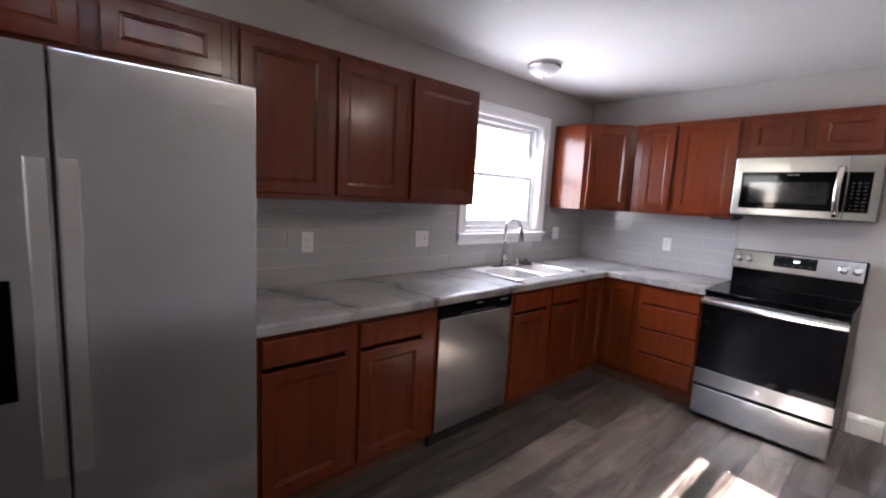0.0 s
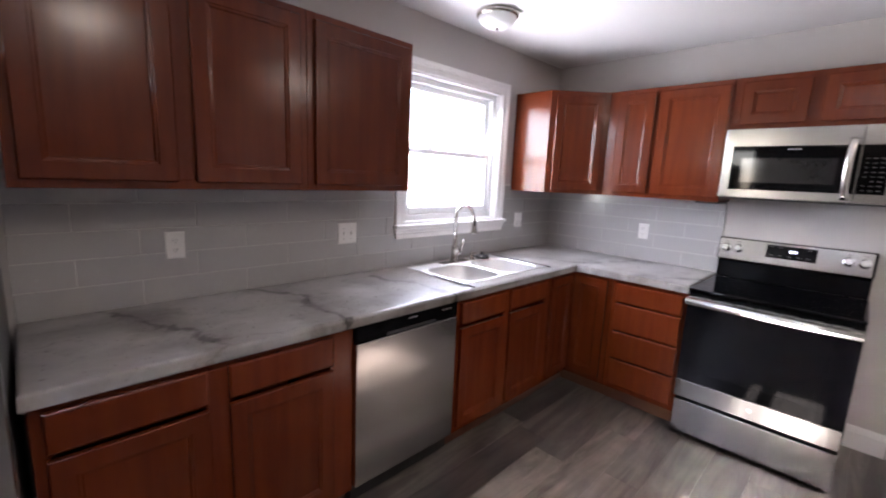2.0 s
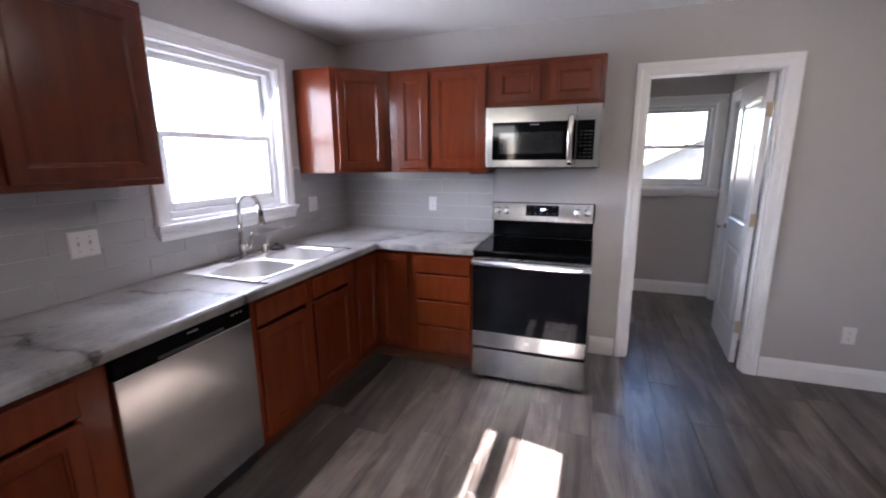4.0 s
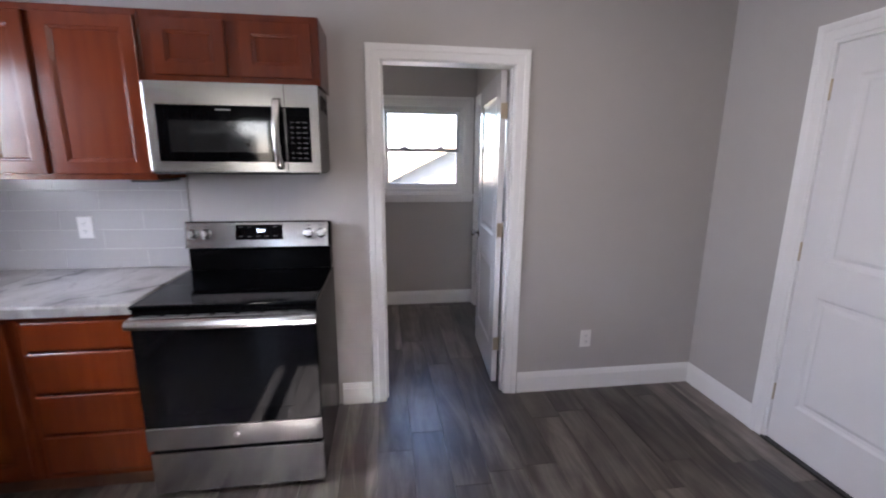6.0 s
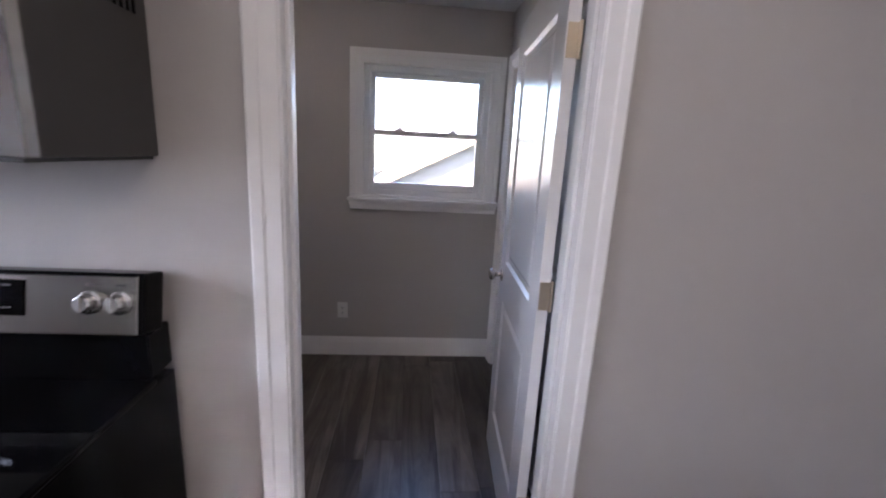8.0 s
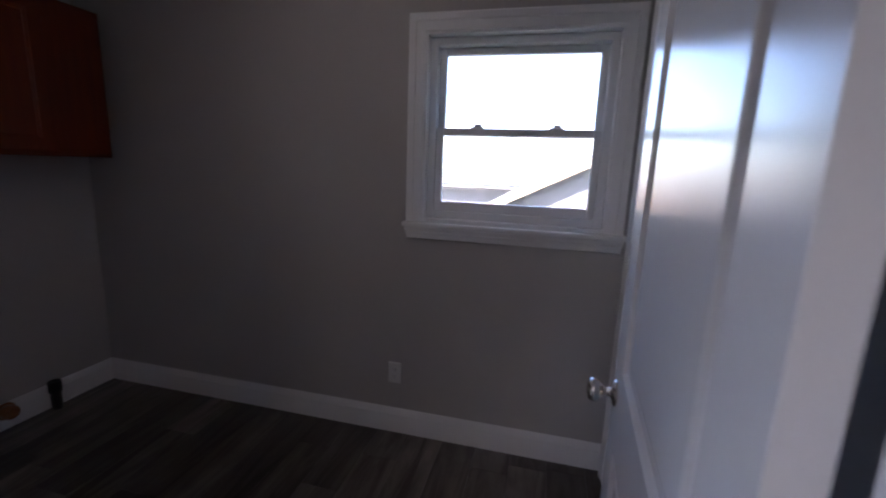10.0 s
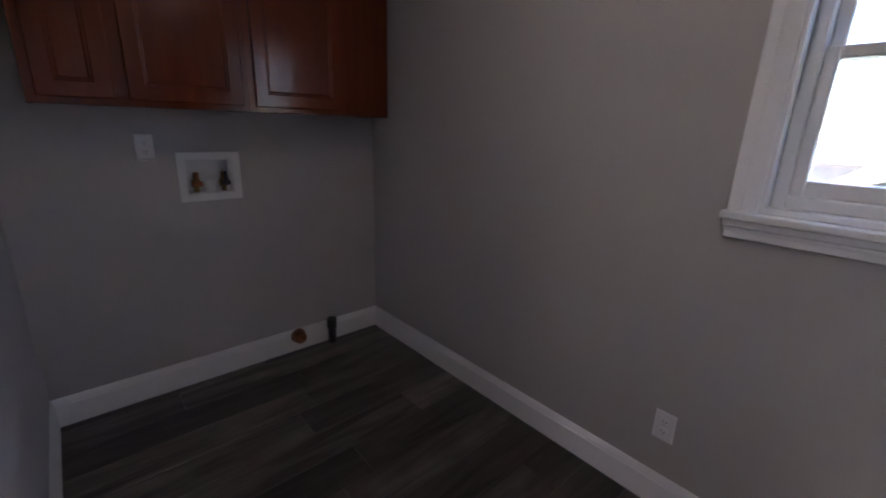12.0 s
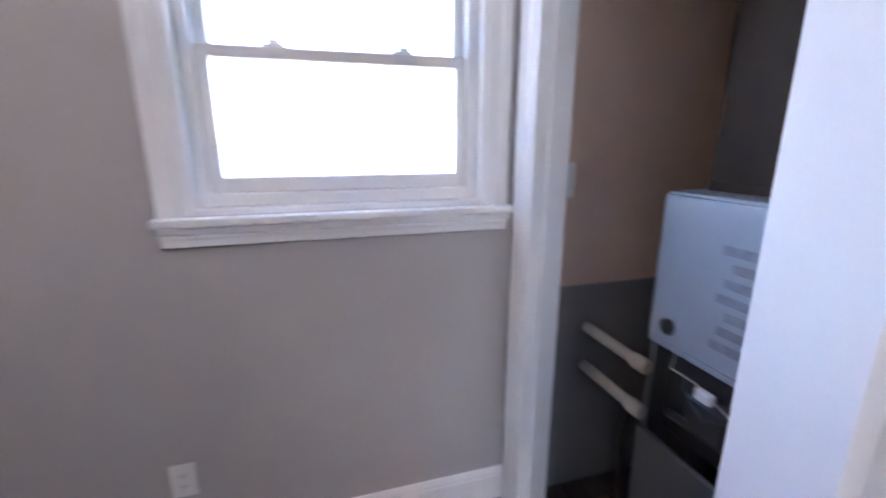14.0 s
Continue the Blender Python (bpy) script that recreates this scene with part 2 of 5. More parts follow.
LAMP_ON = glow("lit_lamp_glass", (1.0, 0.86, 0.70), 0.92)
LAMP_DIM = glow("lit_laundry_lamp_glass", (1.0, 0.84, 0.66), 0.37)
KEYPRINT = plain("faint_key_print", (0.10, 0.10, 0.105), 0.5, relief=0.0)
DISPLAY = glow("display_digits", (0.75, 0.85, 1.0), 0.25)
COPPER = plain("old_copper", (0.34, 0.15, 0.07), 0.42, 1.0, vary=0.25, scale=30)
BRONZE = plain("valve_brass", (0.40, 0.28, 0.12), 0.35, 1.0, vary=0.2, scale=30)
PVC = plain("cream_pipe", (0.66, 0.60, 0.52), 0.45)
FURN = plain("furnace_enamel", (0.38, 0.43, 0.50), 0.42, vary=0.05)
# Darker copy of the enamel, with the closet's shade put into its colour.
FURN_D = plain("furnace_enamel_darkened", (0.11, 0.115, 0.12), 0.5)
LABEL = plain("label_print", (0.27, 0.30, 0.36), 0.6, vary=0.3, scale=40)
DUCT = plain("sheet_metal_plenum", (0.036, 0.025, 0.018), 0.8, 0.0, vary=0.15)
TAN = plain("closet_drywall", (0.70, 0.50, 0.385), 0.8, vary=0.08, grain=90, relief=0.15)
FLAT_GREY = plain("closet_flat_grey", (0.23, 0.225, 0.22), 0.8, vary=0.1)
SIDING = plain("vinyl_siding", (0.17, 0.155, 0.15), 0.55, vary=0.04)
SHINGLE = plain("roof_shingle", (0.23, 0.21, 0.195), 0.9, vary=0.2, scale=14, grain=60, relief=0.4)
RAKE = plain("rake_board", (0.42, 0.30, 0.18), 0.6)
GRASS = plain("lawn", (0.10, 0.12, 0.045), 0.95, vary=0.35, scale=1.5, grain=30, relief=0.5)
BARK = plain("bark", (0.13, 0.10, 0.08), 0.9, vary=0.25, scale=20, relief=0.5)


# ---- mesh helpers ----
def box(bm, x0, x1, y0, y1, z0, z1):
    v = [bm.verts.new((x, y, z)) for x in (x0, x1) for y in (y0, y1) for z in (z0, z1)]
    for f in ((0, 1, 3, 2), (4, 6, 7, 5), (0, 4, 5, 1), (2, 3, 7, 6), (0, 2, 6, 4), (1, 5, 7, 3)):
        bm.faces.new([v[i] for i in f])
    return v


def soften(bm, r, segments=1):
    if r:
        bmesh.ops.bevel(bm, geom=list(bm.edges), offset=r, segments=segments, affect="EDGES", profile=0.6)


def boxes(items, r=0.0, segments=1):
    """One bmesh from boxes, each with softened edges."""
    bm = bmesh.new()
    for b in items:
        one = bmesh.new()
        box(one, *b)
        soften(one, r, segments)
        me = bpy.data.meshes.new("tmp")
        one.to_mesh(me)
        one.free()
        bm.from_mesh(me)
        bpy.data.meshes.remove(me)
    return bm


def rings(bm, x0, x1, z0, z1, steps, close_back=True):
    """A moulded rectangular face towards -y: steps of (inset, y), closed by a panel at the last."""
    loops = []
    for inset, y in steps:
        loops.append([bm.verts.new(p) for p in ((x0 + inset, y, z0 + inset), (x1 - inset, y, z0 + inset), (x1 - inset, y, z1 - inset), (x0 + inset, y, z1 - inset))])
    for a, b in zip(loops, loops[1:]):
        for i in range(4):
            j = (i + 1) % 4
            bm.faces.new((a[i], a[j], b[j], b[i]))
    bm.faces.new(loops[-1])
    if close_back:
        bm.faces.new(loops[0][::-1])
    return bm


def lathe(profile, n=24, axis="z", origin=(0, 0, 0)):
    """A turned body: profile of (radius, height) along an axis."""
    bm = bmesh.new()
    rows = []
    for r, h in profile:
        row = []
        for i in range(n):
            a = 2 * math.pi * i / n
            c, s = r * math.cos(a), r * math.sin(a)
            p = {"z": (c, s, h), "x": (h, c, s), "y": (c, h, s)}[axis]
            row.append(bm.verts.new((p[0] + origin[0], p[1] + origin[1], p[2] + origin[2])))
        rows.append(row)
    for a, b in zip(rows, rows[1:]):
        for i in range(n):
            j = (i + 1) % n
            bm.faces.new((a[i], a[j], b[j], b[i]))
    bm.faces.new(rows[0])
    bm.faces.new(rows[-1])
    bmesh.ops.recalc_face_normals(bm, faces=bm.faces)
    return bm


def tube(points, radius, n=10, taper=None):
    """A round tube along points."""
    bm = bmesh.new()
    pts = [Vector(p) for p in points]
    rows, up = [], None
    for i, p in enumerate(pts):
        d = (pts[min(i + 1, len(pts) - 1)] - pts[max(i - 1, 0)]).normalized()
        if up is None:
            up = d.orthogonal().normalized()
        side = d.cross(up).normalized()
        up = side.cross(d).normalized()
        r = taper[i] if taper else radius
        rows.append([bm.verts.new(p + r * (math.cos(2 * math.pi * k / n) * side + math.sin(2 * math.pi * k / n) * up)) for k in range(n)])
    for a, b in zip(rows, rows[1:]):
        for i in range(n):
            j = (i + 1) % n
            bm.faces.new((a[i], a[j], b[j], b[i]))
    bm.faces.new(rows[0])
    bm.faces.new(rows[-1])
    bmesh.ops.recalc_face_normals(bm, faces=bm.faces)
    return bm


def mesh_of(name, bm, material, smooth=False):
    bmesh.ops.recalc_face_normals(bm, faces=bm.faces)
    me = bpy.data.meshes.new(name)
    bm.to_mesh(me)
    bm.free()
    me.materials.append(material)
    if smooth:
        me.polygons.foreach_set("use_smooth", [True] * len(me.polygons))
    return me


def part(name, bm, material, parent=None, label="", smooth=False):
    ob = new(name, mesh_of(name, bm, material, smooth))
    ob.parent = parent
    if label:
        tagged(ob, label)
    return ob


def thing(name, m, label, category, group="", kind=""):
    ob = new(name)
    ob.empty_display_size = 0.1
    ob.matrix_basis = m
    return tagged(ob, label, category, group, kind)


def structure(name, bm, material, label, category, parent=None):
    return tagged(part(name, bm, material, parent), label, category, kind="structure")


def text_part(name, words, size, material, m, parent, label=""):
    """Flat lettering turned into a mesh; it reads along x and faces -y."""
    cu = bpy.data.curves.new(name, "FONT")
    cu.body, cu.size, cu.align_x, cu.align_y, cu.extrude = words, size, "CENTER", "CENTER", 0.0003
    tmp = new("tmp", cu)
    me = bpy.data.meshes.new_from_object(tmp.evaluated_get(bpy.context.evaluated_depsgraph_get()))
    bpy.data.objects.remove(tmp)
    bpy.data.curves.remove(cu)
    me.materials.clear()
    me.materials.append(material)
    ob = new(name, me)
    ob.parent = parent
    ob.matrix_basis = m @ pose(0, 0, 0, 90)
    if label:
        tagged(ob, label)
    return ob


def wall_with(name, along, a0, a1, b0, b1, z0, z1, openings, material, label):
    """A wall along x or y, from a0 to a1, b0 to b1 thick, with openings (a, a, z, z) cut through."""
    items, at = [], a0
    for o0, o1, oz0, oz1 in sorted(openings):
        items.append((at, o0, z0, z1))
        if oz0 > z0:
            items.append((o0, o1, z0, oz0))
        if oz1 < z1:
            items.append((o0, o1, oz1, z1))
        at = o1
    items.append((at, a1, z0, z1))
    bm = bmesh.new()
    for p, q, u, v in items:
        if along == "x":
            box(bm, p, q, b0, b1, u, v)
        else:
            box(bm, b0, b1, p, q, u, v)
    bmesh.ops.remove_doubles(bm, verts=bm.verts, dist=1e-5)
    return structure(name, bm, material, label, "wall")


# ---- the plan ----
CEILING, LCEIL = 2.44, 2.385
EAST, BACK = 4.50, -5.6              # right wall and back wall of the kitchen
LW, LE, LN = 0.309, 3.340, 1.838      # laundry: left wall, right wall, window wall
PART = 0.115                          # thickness of the wall between kitchen and laundry
KW = (-1.700, -0.785, 1.183, 2.108)   # kitchen window opening: y, y, z, z
LWIN = (2.380, 3.236, 1.168, 2.035)   # laundry window opening: x, x, z, z
DOOR = (2.390, 3.180, -0.1, 2.047)    # doorway to the laundry
BWIN = (0.12, 0.63, 1.0, 2.1)         # window in the back wall: x, x, z, z
SUN_HOLE = (1.61, 2.028, -4.068, -3.245)  # made-up, unseen ceiling opening that shapes the sun patch: x, x, y, y
XDOOR = (-1.456, -0.616, -0.1, 2.065) # outside door in the right wall
CLOSET = (0.955, 1.725, -0.1, 2.035)  # opening of the furnace closet

wall_with("wall_west", "y", BACK - 0.15, 0.0, -0.15, 0.0, -0.1, CEILING, [KW], WALL, "warm grey painted kitchen wall with a window")
wall_with("wall_north", "x", -0.15, EAST + 0.15, 0.0, PART, -0.1, CEILING, [DOOR], WALL, "warm grey painted partition wall with a doorway")
wall_with("wall_east", "y", BACK - 0.15, 0.0, EAST, EAST + 0.15, -0.1, CEILING, [XDOOR], WALL, "warm grey painted wall with an outside door")
wall_with("wall_south", "x", 0.0, EAST, BACK - 0.15, BACK, -0.1, CEILING, [BWIN], WALL, "warm grey painted back wall with a window")
wall_with("laundry_wall_west", "y", PART, LN, LW - 0.15, LW, -0.1, CEILING, [(0.772, 0.988, 1.018, 1.188)], WALL, "warm grey painted laundry wall")
wall_with("laundry_wall_north", "x", LW - 0.15, EAST + 0.15, LN, LN + 0.15, -0.1, CEILING, [LWIN], WALL, "warm grey painted laundry wall with a window")
wall_with("laundry_wall_east", "y", PART, LN, LE, LE + 0.115, -0.1, CEILING, [CLOSET], WALL, "warm grey painted laundry wall with a closet opening")
X0, X1 = -0.15, EAST + 0.15
structure("ceiling", boxes([(X0, X1, SUN_HOLE[3], PART, CEILING, CEILING + 0.12), (X0, X1, BACK - 0.15, SUN_HOLE[2], CEILING, CEILING + 0.12), (X0, SUN_HOLE[0], SUN_HOLE[2], SUN_HOLE[3], CEILING, CEILING + 0.12), (SUN_HOLE[1], X1, SUN_HOLE[2], SUN_HOLE[3], CEILING, CEILING + 0.12)]), CEIL, "white painted plaster ceiling of the kitchen with an added opening for the sun", "ceiling")
structure("laundry_ceiling", boxes([(LW, LE, PART, LN, LCEIL, LCEIL + 0.06), (LW - 0.15, EAST + 0.15, PART, LN + 0.15, CEILING, CEILING + 0.12)]), CEIL, "white painted ceiling of the laundry", "ceiling")
structure("closet_wall_back", boxes([(4.40, 4.45, PART, LN, -0.1, CEILING)]), TAN, "dim tan drywall at the back of the closet", "wall")
structure("closet_wall_lining", boxes([(LE + 0.116, 4.40, LN - 0.012, LN, 0.0, CEILING)]), TAN, "bare tan drywall inside the closet", "wall")
# Thin sheet that makes the closet wall grey below 0.86 m.
structure("closet_lower_sheet", boxes([(LE + 0.116, 4.40, LN - 0.020, LN - 0.0125, 0.0, 0.86)]), FLAT_GREY, "thin grey sheet over the lower closet wall", "wall panel")
floor = structure("floor", boxes([(-0.15, EAST + 0.15, BACK - 0.15, LN + 0.15, -0.14, -0.006)]), GAP, "dark grey-brown vinyl plank floor", "floor")


# ---- trim ----
def casing_set(name, m, w, h, cw, sill=None, label="white painted door casing"):
    """Casing round an opening w wide and h high (from local z 0), on the face y=0 that looks to -y."""
    root = thing(name, m, label, "trim", kind="structure")

    def leg(x0, x1, z0, z1, flip):
        prof = [(0, 0.0), (0.0, -0.017), (0.006, -0.020), (0.030, -0.017), (0.036, -0.012), (0.074, -0.010), (0.078, -0.006), (cw, -0.005), (cw, 0.0)]
        prof = [(min(a, cw), y) for a, y in prof]
        bm = bmesh.new()
        lo, hi = [], []
        for a, y in prof:
            x = x0 + a if not flip else x1 - a
            lo.append(bm.verts.new((x, y, z0)))
            hi.append(bm.verts.new((x, y, z1 - a)))
        for i in range(len(prof) - 1):
            bm.faces.new((lo[i], lo[i + 1], hi[i + 1], hi[i]))
        bm.faces.new(lo)
        bm.faces.new(hi)
        return bm

    part("side_casing", leg(-cw, 0, 0, h + cw, False), TRIM, root)
    part("side_casing", leg(w, w + cw, 0, h + cw, True), TRIM, root)
    bm = bmesh.new()
    prof = [(0, 0.0), (0.0, -0.017), (0.006, -0.020), (0.030, -0.017), (0.036, -0.012), (0.074, -0.010), (0.078, -0.006), (cw, -0.005), (cw, 0.0)]
    lo, hi = [], []
    for a, y in prof:
        a = min(a, cw)
        lo.append(bm.verts.new((-cw + a, y, h + cw - a)))
        hi.append(bm.verts.new((w + cw - a, y, h + cw - a)))
    for i in range(len(prof) - 1):
        bm.faces.new((lo[i], lo[i + 1], hi[i + 1], hi[i]))
    bm.faces.new(lo)
    bm.faces.new(hi)
    part("head_casing", bm, TRIM, root)
    if sill:
        over, deep, ap = sill
        part("stool", boxes([(-cw - over, w + cw + over, -deep, 0.0, -0.024, -0.001)], 0.005, 2), TRIM, root)
        part("apron", boxes([(-cw - over + 0.015, w + cw + over - 0.015, -0.020, 0.0, -0.024 - ap, -0.025), (-cw - over + 0.008, w + cw + over - 0.008, -0.030, -0.001, -0.046, -0.0255), (-cw - over + 0.012, w + cw + over - 0.012, -0.025, -0.001, -0.060, -0.047)], 0.003), TRIM, root)
    return root


def jamb_set(name, m, w, h, depth, label, stop=0.045):
    """A lining inside an opening: two sides, a head and the stops; depth along +y."""
    root = thing(name, m, label, "trim", kind="structure")
    for x0, x1, s0, s1 in ((-0.001, 0.016, 0.016, 0.028), (w - 0.016, w + 0.001, w - 0.028, w - 0.016)):
        part("jamb", boxes([(x0, x1, -0.004, depth + 0.004, 0, h)], 0.002), TRIM, root)
        part("door_stop", boxes([(s0, s1, stop, stop + 0.035, 0, h - 0.016)], 0.002), TRIM, root)
    part("head_jamb", boxes([(0.016, w - 0.016, -0.004, depth + 0.004, h - 0.016, h + 0.001)], 0.002), TRIM, root)
    return root


def baseboard(name, m, length, label="tall white painted baseboard with a moulded top"):
    """A moulded baseboard along local x, its face towards -y."""
    bm = bmesh.new()
    prof = [(0, 0), (-0.014, 0), (-0.014, 0.105), (-0.011, 0.112), (-0.011, 0.118), (-0.008, 0.127), (-0.004, 0.138), (0, 0.14)]
    a = [bm.verts.new((0, y, z)) for y, z in prof]
    b = [bm.verts.new((length, y, z)) for y, z in prof]
    for i in range(len(prof) - 1):
        bm.faces.new((a[i], a[i + 1], b[i + 1], b[i]))
    bm.faces.new((a[-1], a[0], b[0], b[-1]))
    bm.faces.new(a)
    bm.faces.new(b)
    ob = part(name, bm, TRIM)
    ob.matrix_basis = m
    return tagged(ob, label, "baseboard", kind="structure")


CW = 0.078
dw, dh = DOOR[1] - DOOR[0], DOOR[3]
casing_set("door_casing", pose(DOOR[0] + 0.011, 0, 0), dw - 0.022, dh - 0.011, CW, label="white painted casing round the laundry doorway")
casing_set("door_casing", pose(DOOR[1] - 0.011, PART, 0, rz=180), dw - 0.022, dh - 0.011, CW, label="white painted casing on the laundry side of the doorway")
jamb_set("door_jamb", pose(DOOR[0], 0, 0), dw, dh, PART, "white painted jamb lining of the laundry doorway", 0.035)
xw = XDOOR[1] - XDOOR[0]
casing_set("door_casing", pose(EAST, XDOOR[1], 0, rz=-90), xw, XDOOR[3], CW, label="white painted casing round the outside door")
jamb_set("door_jamb", pose(EAST, XDOOR[1], 0, rz=-90), xw, XDOOR[3], 0.15, "white painted jamb of the outside door", 0.062)
cwid = CLOSET[1] - CLOSET[0]
casing_set("door_casing", pose(LE, CLOSET[1], 0, rz=-90), cwid, CLOSET[3], CW, label="white painted casing round the closet opening")
jamb_set("door_jamb", pose(LE, CLOSET[1], 0, rz=-90), cwid, CLOSET[3], 0.115, "white painted jamb of the furnace closet", 0.04)

baseboard("baseboard", pose(2.135, 0, 0), DOOR[0] - CW - 2.135)
baseboard("baseboard", pose(DOOR[1] + CW, 0, 0), EAST - DOOR[1] - CW)
baseboard("baseboard", pose(EAST, 0, 0, rz=-90), -XDOOR[1] - CW)
baseboard("baseboard", pose(EAST, XDOOR[0] - CW, 0, rz=-90), XDOOR[0] - CW - BACK)
baseboard("baseboard", pose(EAST, BACK, 0, rz=180), EAST)
baseboard("baseboard", pose(0, BACK, 0, rz=90), 1.15)
baseboard("baseboard", pose(LW, LN, 0), LE - LW)
baseboard("baseboard", pose(LW, PART, 0, rz=90), LN - PART)
baseboard("baseboard", pose(DOOR[0] - CW, PART, 0, rz=180), DOOR[0] - CW - LW)
baseboard("baseboard", pose(LE, CLOSET[0] - CW, 0, rz=-90), CLOSET[0] - CW - PART)


# ---- windows ----
def sash_window(name, m, w, h, label, depth=0.15):
    """A white vinyl double-hung window in an opening w by h: frame, two sashes, panes, locks. Outside is +y."""
    root = thing(name, m, label, "window", kind="structure")
    f = 0.036
    part("jamb_liner", boxes([(0, 0.012, -0.002, depth, 0, h), (w - 0.012, w, -0.002, depth, 0, h), (0.012, w - 0.012, -0.002, depth, h - 0.012, h)], 0.001), TRIM, root)
    part("window_sill", boxes([(0.012, w - 0.012, 0.0, depth, 0, 0.016)], 0.001), TRIM, root)
    part("window_frame", boxes([(0.013, f + 0.012, 0.045, 0.125, 0.016, h - 0.013), (w - f - 0.012, w - 0.013, 0.045, 0.125, 0.016, h - 0.013), (f + 0.012, w - f - 0.012, 0.045, 0.125, h - f - 0.013, h - 0.013), (f + 0.012, w - f - 0.012, 0.045, 0.125, 0.017, 0.017 + f)], 0.003), VINYL, root)
    mid = h * 0.5
    x0, x1, s = f + 0.013, w - f - 0.013, 0.034
    for nm, z0, z1, y in (("lower_sash", 0.018 + f, mid + 0.018, 0.055), ("upper_sash", mid - 0.018, h - f - 0.014, 0.088)):
        sash = part(nm, boxes([(x0, x0 + s, y, y + 0.03, z0, z1), (x1 - s, x1, y, y + 0.03, z0, z1), (x0 + s, x1 - s, y, y + 0.03, z0, z0 + s + (0.012 if nm == "lower_sash" else 0)), (x0 + s, x1 - s, y, y + 0.03, z1 - s, z1)], 0.004), VINYL, root)
        pane = part("pane", boxes([(x0 + s - 0.004, x1 - s + 0.004, y + 0.012, y + 0.016, z0 + s - 0.004, z1 - s + 0.004)]), GLASS, sash, "clear window glass")
        pane.visible_shadow = False
        if nm == "lower_sash":
            for k in (0.26, 0.74):
                cx = x0 + (x1 - x0) * k
                part("sash_lock", boxes([(cx - 0.032, cx + 0.032, y + 0.003, y + 0.024, z1, z1 + 0.008), (cx - 0.014, cx + 0.020, y + 0.005, y + 0.020, z1 + 0.008, z1 + 0.020)], 0.003), VINYL, sash, "white cam lock")
    return root


ww, wh = KW[1] - KW[0], KW[3] - KW[2]
sash_window("window_1", pose(0, KW[0], KW[2], rz=90), ww, wh, "white double-hung vinyl window over the kitchen sink")
casing_set("window_casing", pose(0, KW[0], KW[2], rz=90), ww, wh, 0.075, (0.012, 0.045, 0.065), "white painted casing, stool and apron of the kitchen window")
lw, lh = LWIN[1] - LWIN[0], LWIN[3] - LWIN[2]
sash_window("window_2", pose(LWIN[0], LN, LWIN[2]), lw, lh, "white double-hung vinyl window in the laundry")
casing_set("window_casing", pose(LWIN[0], LN, LWIN[2]), lw, lh, 0.075, (0.012, 0.045, 0.058), "white painted casing, stool and apron of the laundry window")


def sun_opening():
    """An added, unseen opening that shapes the sun patch on the kitchen floor: a kerb, one broad mullion, two panes, a
    skewed end board.
    """
    x0, x1, y0, y1 = SUN_HOLE
    root = thing("sun_patch_opening", pose(0, 0, CEILING), "unseen ceiling opening added to shape the sun patch on the floor", "window", kind="structure")
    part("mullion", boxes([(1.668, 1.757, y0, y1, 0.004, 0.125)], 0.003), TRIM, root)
    # Skewed only to slant the far edge of the sun patch.
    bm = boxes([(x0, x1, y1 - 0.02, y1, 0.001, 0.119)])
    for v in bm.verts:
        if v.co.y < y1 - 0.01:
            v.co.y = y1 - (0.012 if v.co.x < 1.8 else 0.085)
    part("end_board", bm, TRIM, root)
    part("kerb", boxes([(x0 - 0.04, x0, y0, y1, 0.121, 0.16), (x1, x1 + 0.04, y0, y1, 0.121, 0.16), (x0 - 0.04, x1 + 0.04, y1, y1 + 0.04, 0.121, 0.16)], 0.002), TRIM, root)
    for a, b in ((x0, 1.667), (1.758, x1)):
        pane = part("pane", boxes([(a, b, y0, y1, 0.130, 0.135)]), GLASS, root, "clear glass over the added opening")
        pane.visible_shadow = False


sun_opening()


